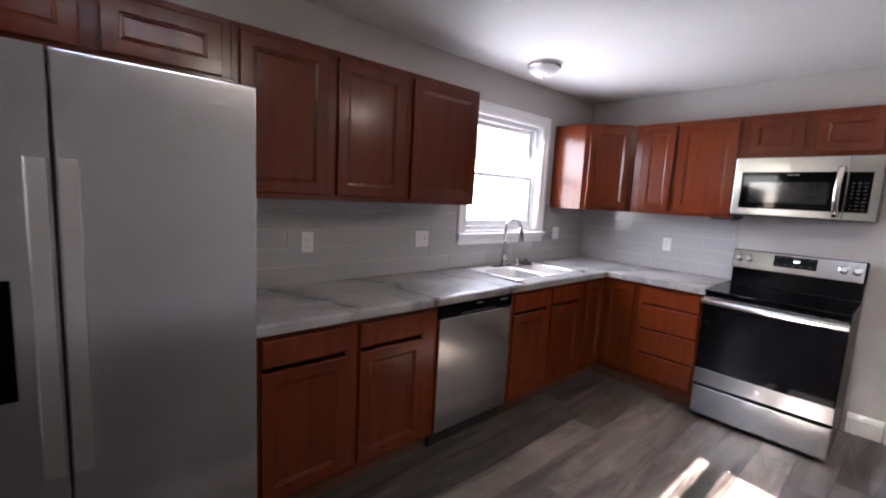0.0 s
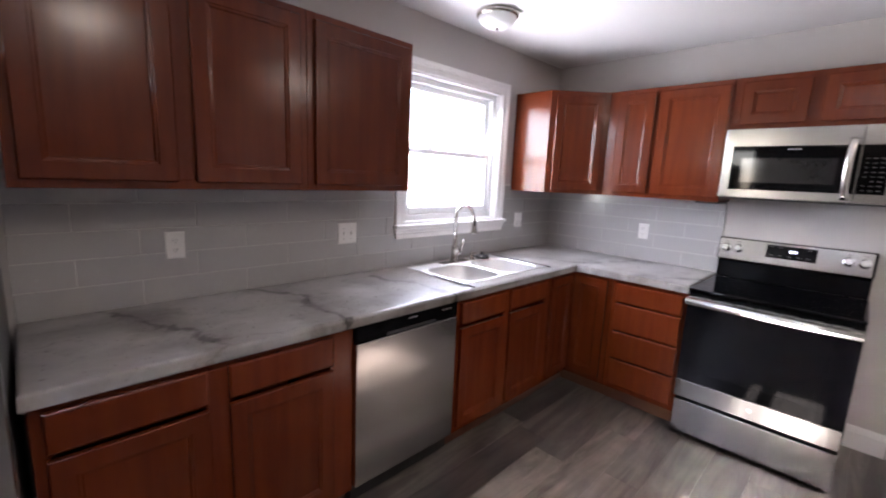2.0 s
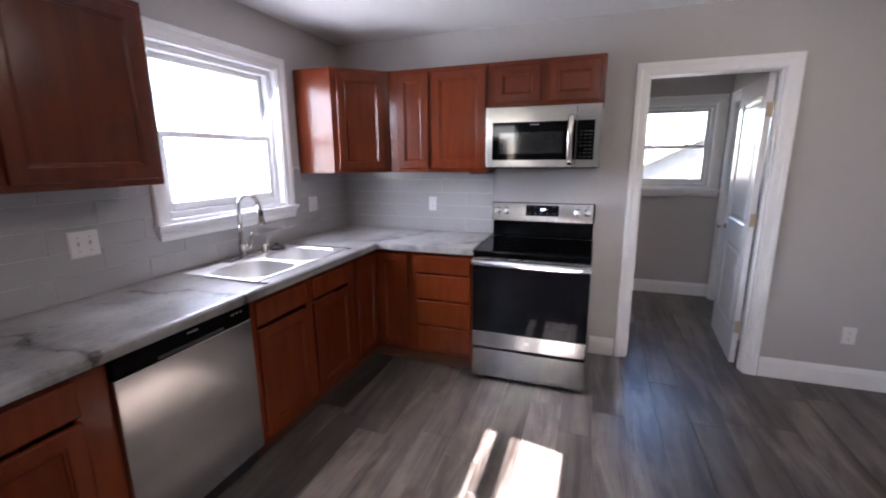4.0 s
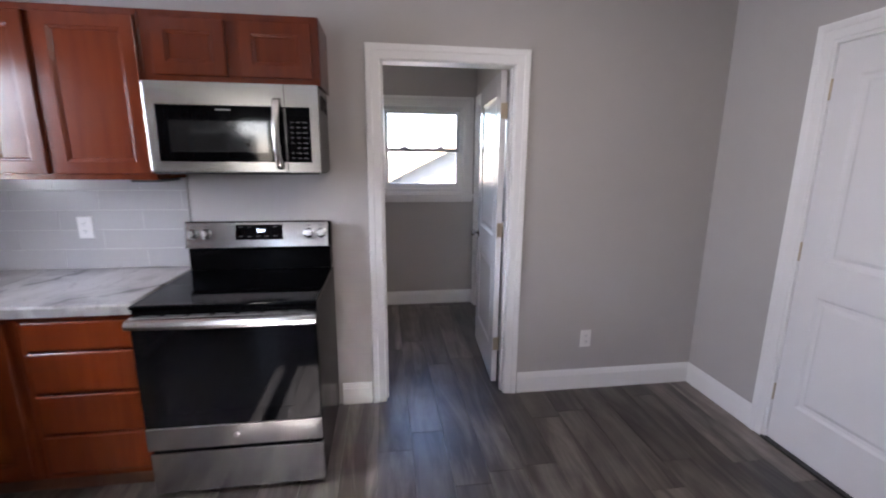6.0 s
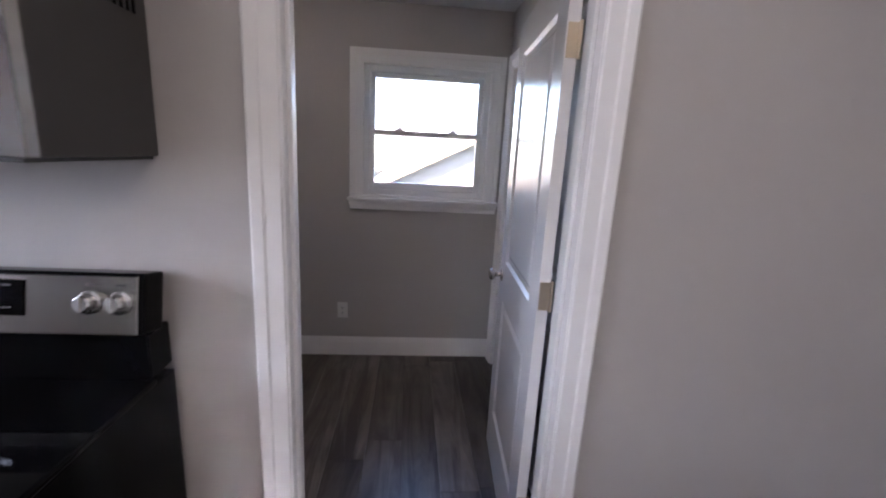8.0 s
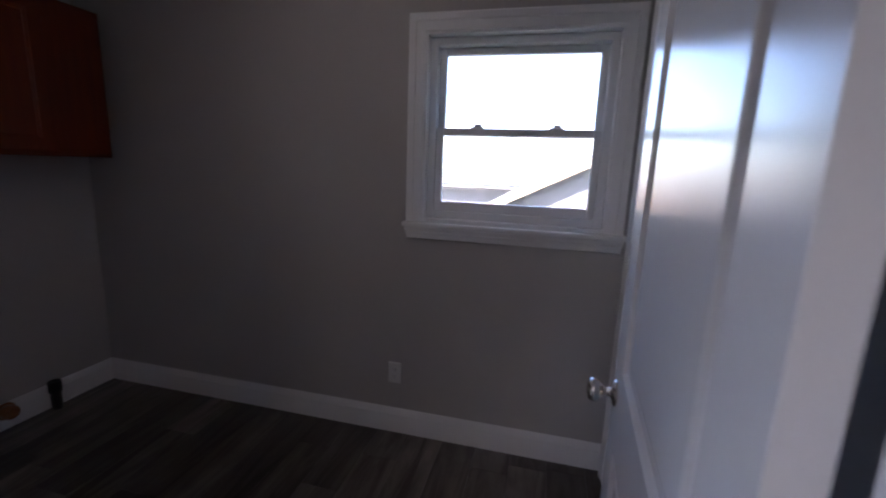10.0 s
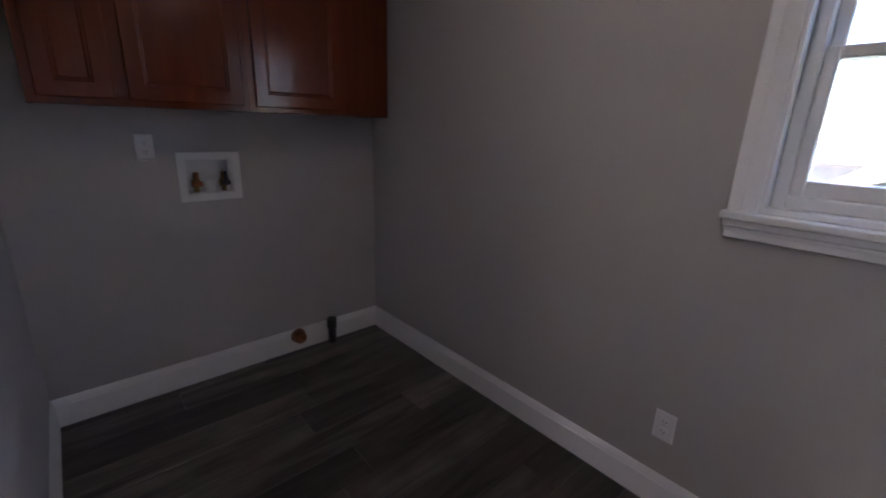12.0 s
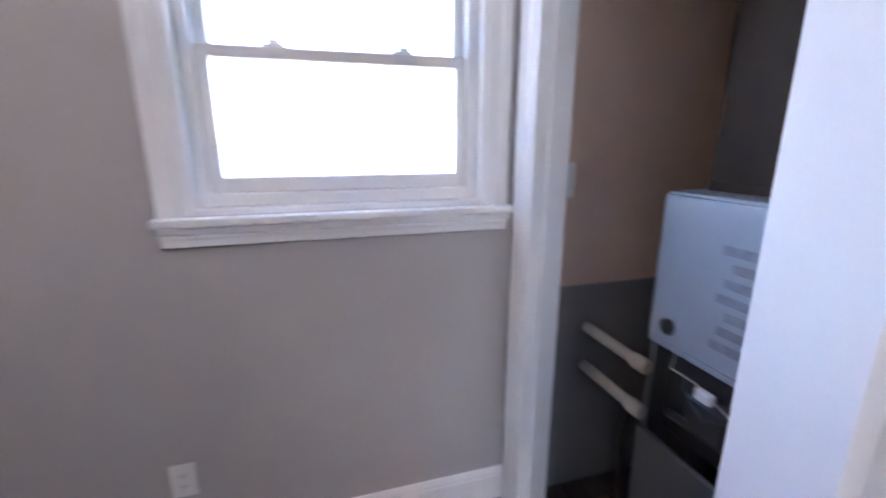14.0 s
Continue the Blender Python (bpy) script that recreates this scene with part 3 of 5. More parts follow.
# ---- doors ----
def panel_door(name, m, w, h, label, panels, t=0.035, knob=None, hinges=(), stile=0.115):
    """A moulded two-panel door, w wide, h high from z 0.012; faces at y=0 (towards -y) and y=t."""
    root = thing(name, m, label, "door")
    z0 = 0.012
    zs = [z0] + [z for p in panels for z in p] + [h]
    items = [(0, stile, 0, t, z0, h), (w - stile, w, 0, t, z0, h)]
    items += [(stile, w - stile, 0, t, zs[i], zs[i + 1]) for i in range(0, len(zs), 2)]
    bm = bmesh.new()
    for b in items:
        box(bm, *b)
    bmesh.ops.remove_doubles(bm, verts=bm.verts, dist=1e-5)
    part("leaf", bm, DOORP, root)
    for a, b in panels:
        bm = bmesh.new()
        rings(bm, stile, w - stile, a, b, [(0, 0.0005), (0.012, 0.010), (0.030, 0.012), (0.046, 0.005), (0.052, 0.004)], False)
        rings(bm, stile, w - stile, a, b, [(0, t - 0.0005), (0.012, t - 0.010), (0.030, t - 0.012), (0.046, t - 0.005), (0.052, t - 0.004)], False)
        part("panel", bm, DOORP, root)
    if knob:
        for side in (-1, 1):
            y = 0 if side < 0 else t
            prof = [(0.031, 0.0), (0.031, 0.004), (0.026, 0.009), (0.012, 0.012), (0.010, 0.026), (0.014, 0.032), (0.024, 0.040), (0.028, 0.050), (0.025, 0.060), (0.012, 0.065), (0.001, 0.066)]
            part("knob", lathe([(r, y + side * q) for r, q in prof], 20, "y", (knob[0], 0, knob[1])), CHROME, root, "round satin nickel knob", True)
    for hz, hy in hinges:
        hinge = part("hinge", boxes([(-0.003, 0.0, 0.002 if hy > 0 else 0.0, t - 0.004, hz - 0.045, hz + 0.045)], 0.0005), BRASS, root, "satin brass butt hinge")
        part("hinge_pin", lathe([(0.0055, hz - 0.048), (0.0065, hz - 0.046), (0.0065, hz + 0.046), (0.0055, hz + 0.05)], 10, "z", (-0.004, hy, 0)), BRASS, hinge)
    return root


TWO = [(0.24, 0.83), (1.01, 1.90)]
panel_door("laundry_door", pose(DOOR[1] - 0.027, PART + 0.016, 0, rz=86.2), 0.748, 2.030, "white two-panel laundry door standing open", TWO, knob=(0.685, 0.94), hinges=[(0.29, -0.004), (1.07, -0.004), (1.80, -0.004)])
panel_door("closet_door", pose(LE - 0.046, CLOSET[0] - CW - 0.004, 0, rz=-88.5), 0.72, 2.02, "white panel closet door folded back against the wall", TWO)
panel_door("outside_door", pose(EAST + 0.010, XDOOR[1] - 0.018, 0, rz=-90), xw - 0.036, 2.045, "closed white panel door to the outside", [(0.26, 0.86), (1.03, 1.90)], t=0.044, knob=(0.74, 0.95), hinges=[(0.285, -0.006), (1.066, -0.006), (1.845, -0.006)])
structure("door_threshold", boxes([(EAST - 0.02, EAST + 0.15, XDOOR[0], XDOOR[1], -0.005, 0.011)], 0.003), DARKP, "dark metal threshold under the outside door", "threshold")


# ---- cabinets ----
DOOR_STEPS = [(0, 0.0), (0, -0.016), (0.003, -0.019), (0.054, -0.019), (0.057, -0.0155), (0.064, -0.0145), (0.068, -0.010), (0.069, -0.0095)]
SLAB_STEPS = [(0, 0.0), (0, -0.014), (0.005, -0.018), (0.008, -0.019)]


def front(bm_name, x0, x1, z0, z1, root, slab=False, y=0.0):
    steps = SLAB_STEPS if slab else DOOR_STEPS
    bm = bmesh.new()
    rings(bm, x0, x1, z0, z1, [(i, y + d) for i, d in steps])
    return part(bm_name, bm, CHERRY, root)


def cabinet(m, w, z0, z1, depth, doors, drawers, label, group, toe=False, name="cabinet", top=True):
    """A face-frame cabinet: front at y=0, back at y=depth."""
    root = thing(name, m, label, "cabinet", group)
    side = 0.012
    part("body", boxes([(0, side, 0.02, depth, z0, z1), (w - side, w, 0.02, depth, z0, z1), (side, w - side, 0.02, depth, z0 + 0.012, z0 + 0.024), *([(side, w - side, 0.02, depth, z1 - 0.014, z1)] if top else []), (side, w - side, depth - 0.006, depth, z0 + 0.024, z1 - 0.014)], 0.0008), CHERRY, root)
    fronts = doors + drawers
    sl, sr = max(0.034, min(d[0] for d in fronts) + 0.008), min(w - 0.034, max(d[1] for d in fronts) - 0.008)
    rows = [(0, sl, z0, z1), (sr, w, z0, z1), (sl, sr, z0, z0 + 0.034), (sl, sr, z1 - 0.034, z1)]
    edges = sorted({round(x, 4) for d in doors for x in d[:2]})
    for a, b in zip(edges[1::2], edges[2::2]):
        if b - a < 0.12 and b > a:
            rows.append((a - 0.008, b + 0.008, z0 + 0.034, z1 - 0.034))
    part("face_frame", boxes([(a, b, 0.0, 0.0195, c, d) for a, b, c, d in rows], 0.001), CHERRY, root)
    part("cabinet_bottom_lip", boxes([(0.034, w - 0.034, 0.0205, 0.03, z0 + 0.001, z0 + 0.011)]), INSIDE, root)
    for a, b, c, d in doors:
        front("door", a, b, c, d, root, y=-0.0005)
    for a, b, c, d in drawers:
        front("drawer_front", a, b, c, d, root, True, y=-0.0005)
    if toe:
        part("toe_kick", boxes([(0, w, 0.055, 0.07, 0.0, z0)]), KICK, root, "dark toe kick")
    return root


UZ0, UZ1, UD0, UD1 = 1.405, 2.135, 1.432, 2.104
G_UP, G_BASE, G_LAU = "cherry wall cabinets", "cherry base cabinets", "laundry wall cabinets"


def along_west(y0):
    return pose(0.31, y0, 0, rz=90)


y = -3.417
cabinet(along_west(y), 0.918, UZ0, UZ1, 0.308, [(0.028, 0.428, UD0, UD1), (0.485, 0.885, UD0, UD1)], [], "two-door cherry wall cabinet over the counter", G_UP, name="wall_cabinet")
y = -2.498
cabinet(along_west(y), 0.570, UZ0, UZ1, 0.308, [(0.031, 0.538, UD0, UD1)], [], "single-door cherry wall cabinet beside the window", G_UP, name="wall_cabinet")
cabinet(along_west(-4.379), 0.961, 1.868, UZ1, 0.308, [(0.06, 0.476, 1.9, UD1), (0.532, 0.922, 1.9, UD1)], [], "short cherry cabinet over the refrigerator", G_UP, name="wall_cabinet")

# stove wall
cabinet(pose(0.613, -0.31, 0), 0.757, UZ0, UZ1, 0.308, [(0.076, 0.319, UD0, UD1), (0.352, 0.745, UD0, UD1)], [], "cherry wall cabinet with one narrow and one wide door", G_UP, name="wall_cabinet")
cabinet(pose(1.372, -0.31, 0), 0.757, 1.84, UZ1, 0.308, [(0.048, 0.354, 1.866, UD1), (0.412, 0.724, 1.866, UD1)], [], "short cherry cabinet over the microwave", G_UP, name="wall_cabinet")


def corner_wall_cabinet():
    root = thing("corner_cabinet", pose(0, 0, 0), "diagonal cherry corner wall cabinet", "cabinet", G_UP)
    bm = bmesh.new()
    outline = [(0.002, -0.002), (0.002, -0.612), (0.31, -0.612), (0.612, -0.31), (0.612, -0.002)]
    lo = [bm.verts.new((a, b, UZ0)) for a, b in outline]
    hi = [bm.verts.new((a, b, UZ1)) for a, b in outline]
    bm.faces.new(lo[::-1])
    bm.faces.new(hi)
    for i in range(5):
        j = (i + 1) % 5
        bm.faces.new((lo[i], lo[j], hi[j], hi[i]))
    soften(bm, 0.0015)
    part("body", bm, CHERRY, root)
    d = front("door", 0.04, 0.387, UD0, UD1, root)
    d.matrix_basis = pose(0.31, -0.612, 0, rz=45) @ pose(0, -0.001, 0)
    return root


corner_wall_cabinet()

BZ0, BZ1 = 0.10, 0.868


def along_base(y0):
    return pose(0.612, y0, 0, rz=90)


DR0, DR1, DO0, DO1 = 0.722, 0.842, 0.135, 0.702
cabinet(along_base(-3.430), 0.970, BZ0, BZ1, 0.608, [(0.027, 0.417, DO0, DO1), (0.480, 0.871, DO0, DO1)], [(0.027, 0.417, DR0, DR1), (0.480, 0.871, DR0, DR1)], "cherry base cabinet with two drawers over two doors", G_BASE, True, "base_cabinet")
cabinet(along_base(-1.838), 0.905, BZ0, BZ1, 0.608, [(0.030, 0.411, DO0, DO1), (0.464, 0.851, DO0, DO1)], [(0.030, 0.411, DR0, DR1), (0.464, 0.851, DR0, DR1)], "cherry sink base cabinet with two doors", G_BASE, True, "base_cabinet", False)
cabinet(pose(0.905, -0.612, 0), 0.462, BZ0, BZ1, 0.608, [], [(0.03, 0.437, 0.716, 0.842), (0.03, 0.437, 0.522, 0.706), (0.03, 0.437, 0.328, 0.512), (0.03, 0.437, 0.135, 0.318)], "cherry base cabinet with four drawers", G_BASE, True, "base_cabinet")


def corner_base():
    root = thing("corner_base_cabinet", pose(0, 0, 0), "cherry corner base cabinet with a folding door", "cabinet", G_BASE)
    part("body", boxes([(0.002, 0.612, -0.931, -0.002, BZ0, BZ1), (0.6125, 0.903, -0.612, -0.002, BZ0, BZ1)], 0.001), CHERRY, root)
    part("toe_kick", boxes([(0.002, 0.55, -0.931, -0.002, 0, BZ0), (0.5505, 0.903, -0.55, -0.002, 0, BZ0)]), KICK, root, "dark toe kick")
    a = front("door", 0.0, 0.27, DO0, DR1, root)
    a.matrix_basis = pose(0.6135, -0.908, 0, rz=90)
    b = front("door", 0.0, 0.238, DO0, DR1, root)
    b.matrix_basis = pose(0.634, -0.6135, 0)


corner_base()

# laundry wall cabinets
LZ0, LZ1 = 1.415, 2.15
cabinet(pose(LW + 0.312, 0.275, 0, rz=90), 0.720, LZ0, LZ1, 0.308, [(0.028, 0.245, LZ0 + 0.024, LZ1 - 0.03), (0.287, 0.698, LZ0 + 0.024, LZ1 - 0.03)], [], "two-door cherry wall cabinet over the washer hookup", G_LAU, name="wall_cabinet")
cabinet(pose(LW + 0.312, 0.9955, 0, rz=90), 0.475, LZ0, LZ1, 0.308, [(0.028, 0.456, LZ0 + 0.024, LZ1 - 0.03)], [], "single-door cherry wall cabinet in the laundry", G_LAU, name="wall_cabinet")
filler = thing("filler_panel", pose(LW, 1.471, 0), "plain cherry filler panel beside the laundry cabinets", "cabinet panel", G_LAU)
part("front_board", boxes([(0.292, 0.3105, 0.0, 0.267, LZ0, LZ1)], 0.001), CHERRY, filler)
part("end_board", boxes([(0.002, 0.2915, 0.249, 0.267, LZ0, LZ1)], 0.001), CHERRY, filler)
part("bottom_board", boxes([(0.002, 0.2915, 0.0, 0.2485, LZ0 + 0.004, LZ0 + 0.018)], 0.001), CHERRY, filler)


# ---- countertop and sink ----
CT0, CT1 = 0.870, 0.917
SX0, SX1, SY0, SY1 = 0.075, 0.562, -1.722, -0.912      # sink rim


def countertop():
    bm = bmesh.new()
    hole = (SX0 + 0.012, SX1 - 0.011, SY0 + 0.012, SY1 - 0.012)
    for b in ((0.001, 0.648, -3.442, hole[2]), (0.001, hole[0], hole[2], hole[3]), (hole[1], 0.648, hole[2], hole[3]), (0.001, 0.648, hole[3], -0.001), (0.648, 1.366, -0.648, -0.001)):
        box(bm, *b, CT0, CT1)
    bmesh.ops.remove_doubles(bm, verts=bm.verts, dist=1e-5)
    rim = [e for e in bm.edges if len(e.link_faces) == 2 and abs(e.verts[0].co.z - CT1) < 1e-4 and abs(e.verts[1].co.z - CT1) < 1e-4 and any(abs(f.normal.z) < 0.5 for f in e.link_faces)]
    bm.normal_update()
    rim = [e for e in rim if min(v.co.x for v in e.verts) > 0.64 or max(v.co.y for v in e.verts) < -3.44]
    bmesh.ops.bevel(bm, geom=rim, offset=0.014, segments=4, affect="EDGES", profile=0.6)
    tagged(part("countertop", bm, MARBLE), "grey marbled laminate countertop with dark veins", "countertop")


countertop()


def sink():
    root = thing("kitchen_sink", pose(0.32, -1.317, CT1), "stainless steel double-bowl drop-in sink", "sink")
    rx0, rx1, ry0, ry1 = SX0 - 0.32, SX1 - 0.32, SY0 + 1.317, SY1 + 1.317
    bowls = [(-0.150, 0.230, ry0 + 0.015, -0.009, ry0, 0.0), (-0.150, 0.230, 0.009, ry1 - 0.028, 0.0, ry1)]
    n = 8

    def oval(bm, x0, x1, y0, y1, inset, z):
        """A rectangle with wide round corners, as a loop of vertices."""
        a, b, c, d, r = x0 + inset, x1 - inset, y0 + inset, y1 - inset, max(0.05, 0.125 - inset * 0.8)
        return [bm.verts.new((cx + r * math.cos(radians(g0 + 90 * k / n)), cy + r * math.sin(radians(g0 + 90 * k / n)), z))
                for cx, cy, g0 in ((b - r, d - r, 0), (a + r, d - r, 90), (a + r, c + r, 180), (b - r, c + r, 270)) for k in range(n + 1)]

    bm = bmesh.new()
    for x0, x1, y0, y1, cy0, cy1 in bowls:
        loop = oval(bm, x0, x1, y0, y1, 0.0, 0.005)
        corner = [bm.verts.new((cx, cy, 0.005)) for cx, cy in ((rx1, cy1), (rx0, cy1), (rx0, cy0), (rx1, cy0))]
        for c in range(4):
            for k in range(n):
                bm.faces.new((corner[c], loop[c * (n + 1) + k], loop[c * (n + 1) + k + 1]))
            bm.faces.new((corner[c], loop[c * (n + 1) + n], loop[((c + 1) * (n + 1)) % len(loop)], corner[(c + 1) % 4]))
    skirt = [bm.verts.new((cx, cy, z)) for z in (0.005, 0.0005) for cx, cy in ((rx0, ry0), (rx1, ry0), (rx1, ry1), (rx0, ry1))]
    for k in range(4):
        bm.faces.new((skirt[k], skirt[(k + 1) % 4], skirt[4 + (k + 1) % 4], skirt[4 + k]))
    bmesh.ops.remove_doubles(bm, verts=bm.verts, dist=1e-5)
    part("rim", bm, SINKM, root)
    for x0, x1, y0, y1, cy0, cy1 in bowls:
        bm = bmesh.new()
        loops = [oval(bm, x0, x1, y0, y1, inset, z) for inset, z in ((0.0, 0.005), (0.003, 0.0035), (0.008, -0.008), (0.018, -0.15), (0.034, -0.170), (0.07, -0.178))]
        for p, q in zip(loops, loops[1:]):
            for k in range(len(p)):
                j = (k + 1) % len(p)
                bm.faces.new((p[k], p[j], q[j], q[k]))
        bm.faces.new(loops[-1])
        bowl = part("bowl", bm, SINKM, root, "", True)
        part("drain", lathe([(0.001, -0.1775), (0.04, -0.1775), (0.044, -0.174), (0.038, -0.172), (0.03, -0.175), (0.001, -0.176)], 20, "z", ((x0 + x1) / 2, (y0 + y1) / 2, 0)), CHROME, bowl, "round sink drain", True)


sink()


def faucet():
    root = thing("faucet", pose(0.115, -1.345, CT1 + 0.005), "brushed nickel pull-down faucet with a high arc", "faucet")
    part("base_plate", boxes([(-0.028, 0.028, -0.125, 0.125, 0.0, 0.006)], 0.0025, 2), CHROME, root)
    part("body", lathe([(0.027, 0.006), (0.027, 0.012), (0.023, 0.02), (0.021, 0.07), (0.023, 0.085), (0.023, 0.1), (0.017, 0.115), (0.0135, 0.16), (0.012, 0.2)], 20), CHROME, root, "", True)
    arc = [(0, 0, 0.19), (0, 0, 0.31)]
    for k in range(1, 13):
        a = math.pi * k / 12 * 0.93
        arc.append((0.072 - 0.072 * math.cos(a), 0.004 - 0.004 * math.cos(a), 0.31 + 0.075 * math.sin(a)))
    part("spout", tube(arc, 0.0115, 12), CHROME, root, "", True)
    e = arc[-1]
    part("spray_head", tube([e, (e[0] + 0.006, e[1] + 0.002, e[2] - 0.05), (e[0] + 0.010, e[1] + 0.003, e[2] - 0.085), (e[0] + 0.012, e[1] + 0.003, e[2] - 0.11), (e[0] + 0.012, e[1] + 0.003, e[2] - 0.115)], 0.014, 14, [0.0125, 0.014, 0.018, 0.022, 0.019]), CHROME, root, "", True)
    part("spray_button", boxes([(e[0] + 0.012, e[0] + 0.024, e[1] - 0.008, e[1] + 0.012, e[2] - 0.065, e[2] - 0.03)], 0.003), DARKP, root, "dark spray button")
    part("handle_hub", lathe([(0.019, 0.0), (0.019, 0.035), (0.014, 0.042), (0.001, 0.044)], 16, "y", (0, 0.012, 0.06)), CHROME, root, "", True)
    part("lever", tube([(0, 0.05, 0.062), (0.004, 0.062, 0.085), (0.008, 0.068, 0.12), (0.010, 0.076, 0.15)], 0.008, 10, [0.011, 0.009, 0.0085, 0.006]), CHROME, root, "", True)


faucet()
soap = thing("soap_dispenser", pose(0.125, -1.175, CT1 + 0.005), "short nickel soap dispenser beside the faucet", "soap dispenser")
part("body", lathe([(0.019, 0), (0.019, 0.006), (0.013, 0.012), (0.013, 0.04), (0.009, 0.045), (0.009, 0.055), (0.001, 0.056)], 16), CHROME, soap, "", True)
part("nozzle", tube([(0, 0, 0.05), (0.02, 0.0, 0.054), (0.042, 0.0, 0.046)], 0.005, 8), CHROME, soap, "", True)
stop = thing("sink_strainer", pose(0.12, -1.06, CT1 + 0.0055), "black rubber sink stopper lying on the sink rim", "sink stopper")
part("disc", lathe([(0.052, 0), (0.056, 0.006), (0.048, 0.016), (0.026, 0.023), (0.012, 0.025), (0.011, 0.037), (0.015, 0.042), (0.001, 0.044)], 20), DARKP, stop, "", True)
sealant = thing("trim_strip", pose(0.33, -0.899, CT1 + 0.0005), "loose thin black trim strip beside the sink", "trim strip")
part("strip", boxes([(-0.24, 0.255, -0.006, 0.006, 0, 0.006)], 0.0015), DARKP, sealant)


# ---- appliances ----
def refrigerator():
    x1 = 0.748
    root = thing("refrigerator", pose(0.0, -4.368, 0), "stainless steel side-by-side refrigerator with a dispenser", "refrigerator")
    W, H = 0.913, 1.792
    part("body", boxes([(0.03, 0.672, 0.004, W - 0.004, 0.02, H - 0.012)], 0.004, 2), plain("fridge_side_grey", (0.16, 0.16, 0.165), 0.45, 0.2), root)
    part("kick_grille", boxes([(0.60, 0.69, 0.02, W - 0.02, 0.02, 0.075)] + [(0.69, 0.694, 0.03, W - 0.03, 0.028 + 0.011 * k, 0.033 + 0.011 * k) for k in range(4)], 0.001), DARKP, root)
    split = 0.385
    for nm, a, b in (("freezer_door", 0.002, split - 0.004), ("fridge_door", split + 0.004, W - 0.002)):
        if nm == "freezer_door":
            dx0, dx1, dz0, dz1 = 0.080, 0.289, 0.845, 1.180
            bm = boxes([(0.678, x1, a, dx0, 0.085, H), (0.678, x1, dx1, b, 0.085, H), (0.678, x1, dx0, dx1, 0.085, dz0), (0.678, x1, dx0, dx1, dz1, H)], 0.0)
            bmesh.ops.remove_doubles(bm, verts=bm.verts, dist=1e-5)
            door = part(nm, bm, STEEL_V, root, "stainless freezer door")
            part("dispenser", boxes([(0.680, 0.690, dx0, dx1, dz0, dz1), (0.690, x1 + 0.004, dx0, dx0 + 0.012, dz0, dz1), (0.690, x1 + 0.004, dx1 - 0.012, dx1, dz0, dz1), (0.690, x1 + 0.004, dx0 + 0.012, dx1 - 0.012, dz1 - 0.09, dz1), (0.690, x1 + 0.004, dx0 + 0.012, dx1 - 0.012, dz0, dz0 + 0.02)], 0.003), BLACK, door, "black water and ice dispenser")
        else:
            door = part(nm, boxes([(0.678, x1, a, b, 0.085, H)], 0.006, 3), STEEL_V, root, "stainless refrigerator door")
        c = split + (-0.032 if nm == "freezer_door" else 0.0325)
        bar = boxes([(x1 + 0.020, x1 + 0.042, c - 0.023, c + 0.023, 0.607, 1.507)], 0.005, 3)
        handle = part("handle", bar, SATIN, door, "flat satin bar handle")
        for z in (0.66, 1.435):
            part("standoff", boxes([(x1 - 0.001, x1 + 0.022, c - 0.012, c + 0.012, z - 0.02, z + 0.02)], 0.003), SATIN, door)
    part("badge", boxes([(x1 + 0.0002, x1 + 0.0018, W - 0.150, W - 0.072, 1.715, 1.720), (x1 + 0.0002, x1 + 0.0018, W - 0.125, W - 0.10, 1.711, 1.725)], 0.0006), SATIN, root, "small metal badge")
    for a in (0.02, W - 0.10):
        part("hinge_cover", boxes([(0.58, 0.70, a, a + 0.08, H - 0.012, H + 0.012)], 0.004), DARKP, root)


refrigerator()


def dishwasher():
    root = thing("dishwasher", pose(0.612, -2.462, 0, rz=90), "stainless steel dishwasher with a black control panel", "dishwasher")
    W = 0.614
    part("tub", boxes([(0.006, W - 0.006, 0.022, 0.58, 0.03, 0.862)]), DARKP, root)
    part("door", boxes([(0.004, W - 0.004, -0.022, 0.021, 0.118, 0.785)], 0.004, 2), STEEL_D, root, "stainless door panel")
    part("control_panel", boxes([(0.004, W - 0.004, -0.024, 0.021, 0.789, 0.866)], 0.006, 3), BLACK, root, "glossy black control panel")
    part("pocket_handle", boxes([(0.16, W - 0.16, -0.0265, -0.0245, 0.792, 0.806)], 0.0008), DARKP, root)
    part("badge", boxes([(0.285, 0.335, -0.0256, -0.0242, 0.842, 0.848)], 0.0004), PRINT, root, "small silver badge")
    part("button", boxes([(0.50 + 0.024 * k, 0.512 + 0.024 * k, -0.0256, -0.0242, 0.838, 0.844) for k in range(3)], 0.0004), PRINT, root)
    part("toe_panel", boxes([(0.01, W - 0.01, 0.045, 0.06, 0.0, 0.112)], 0.002), DARKP, root, "black toe panel")


dishwasher()


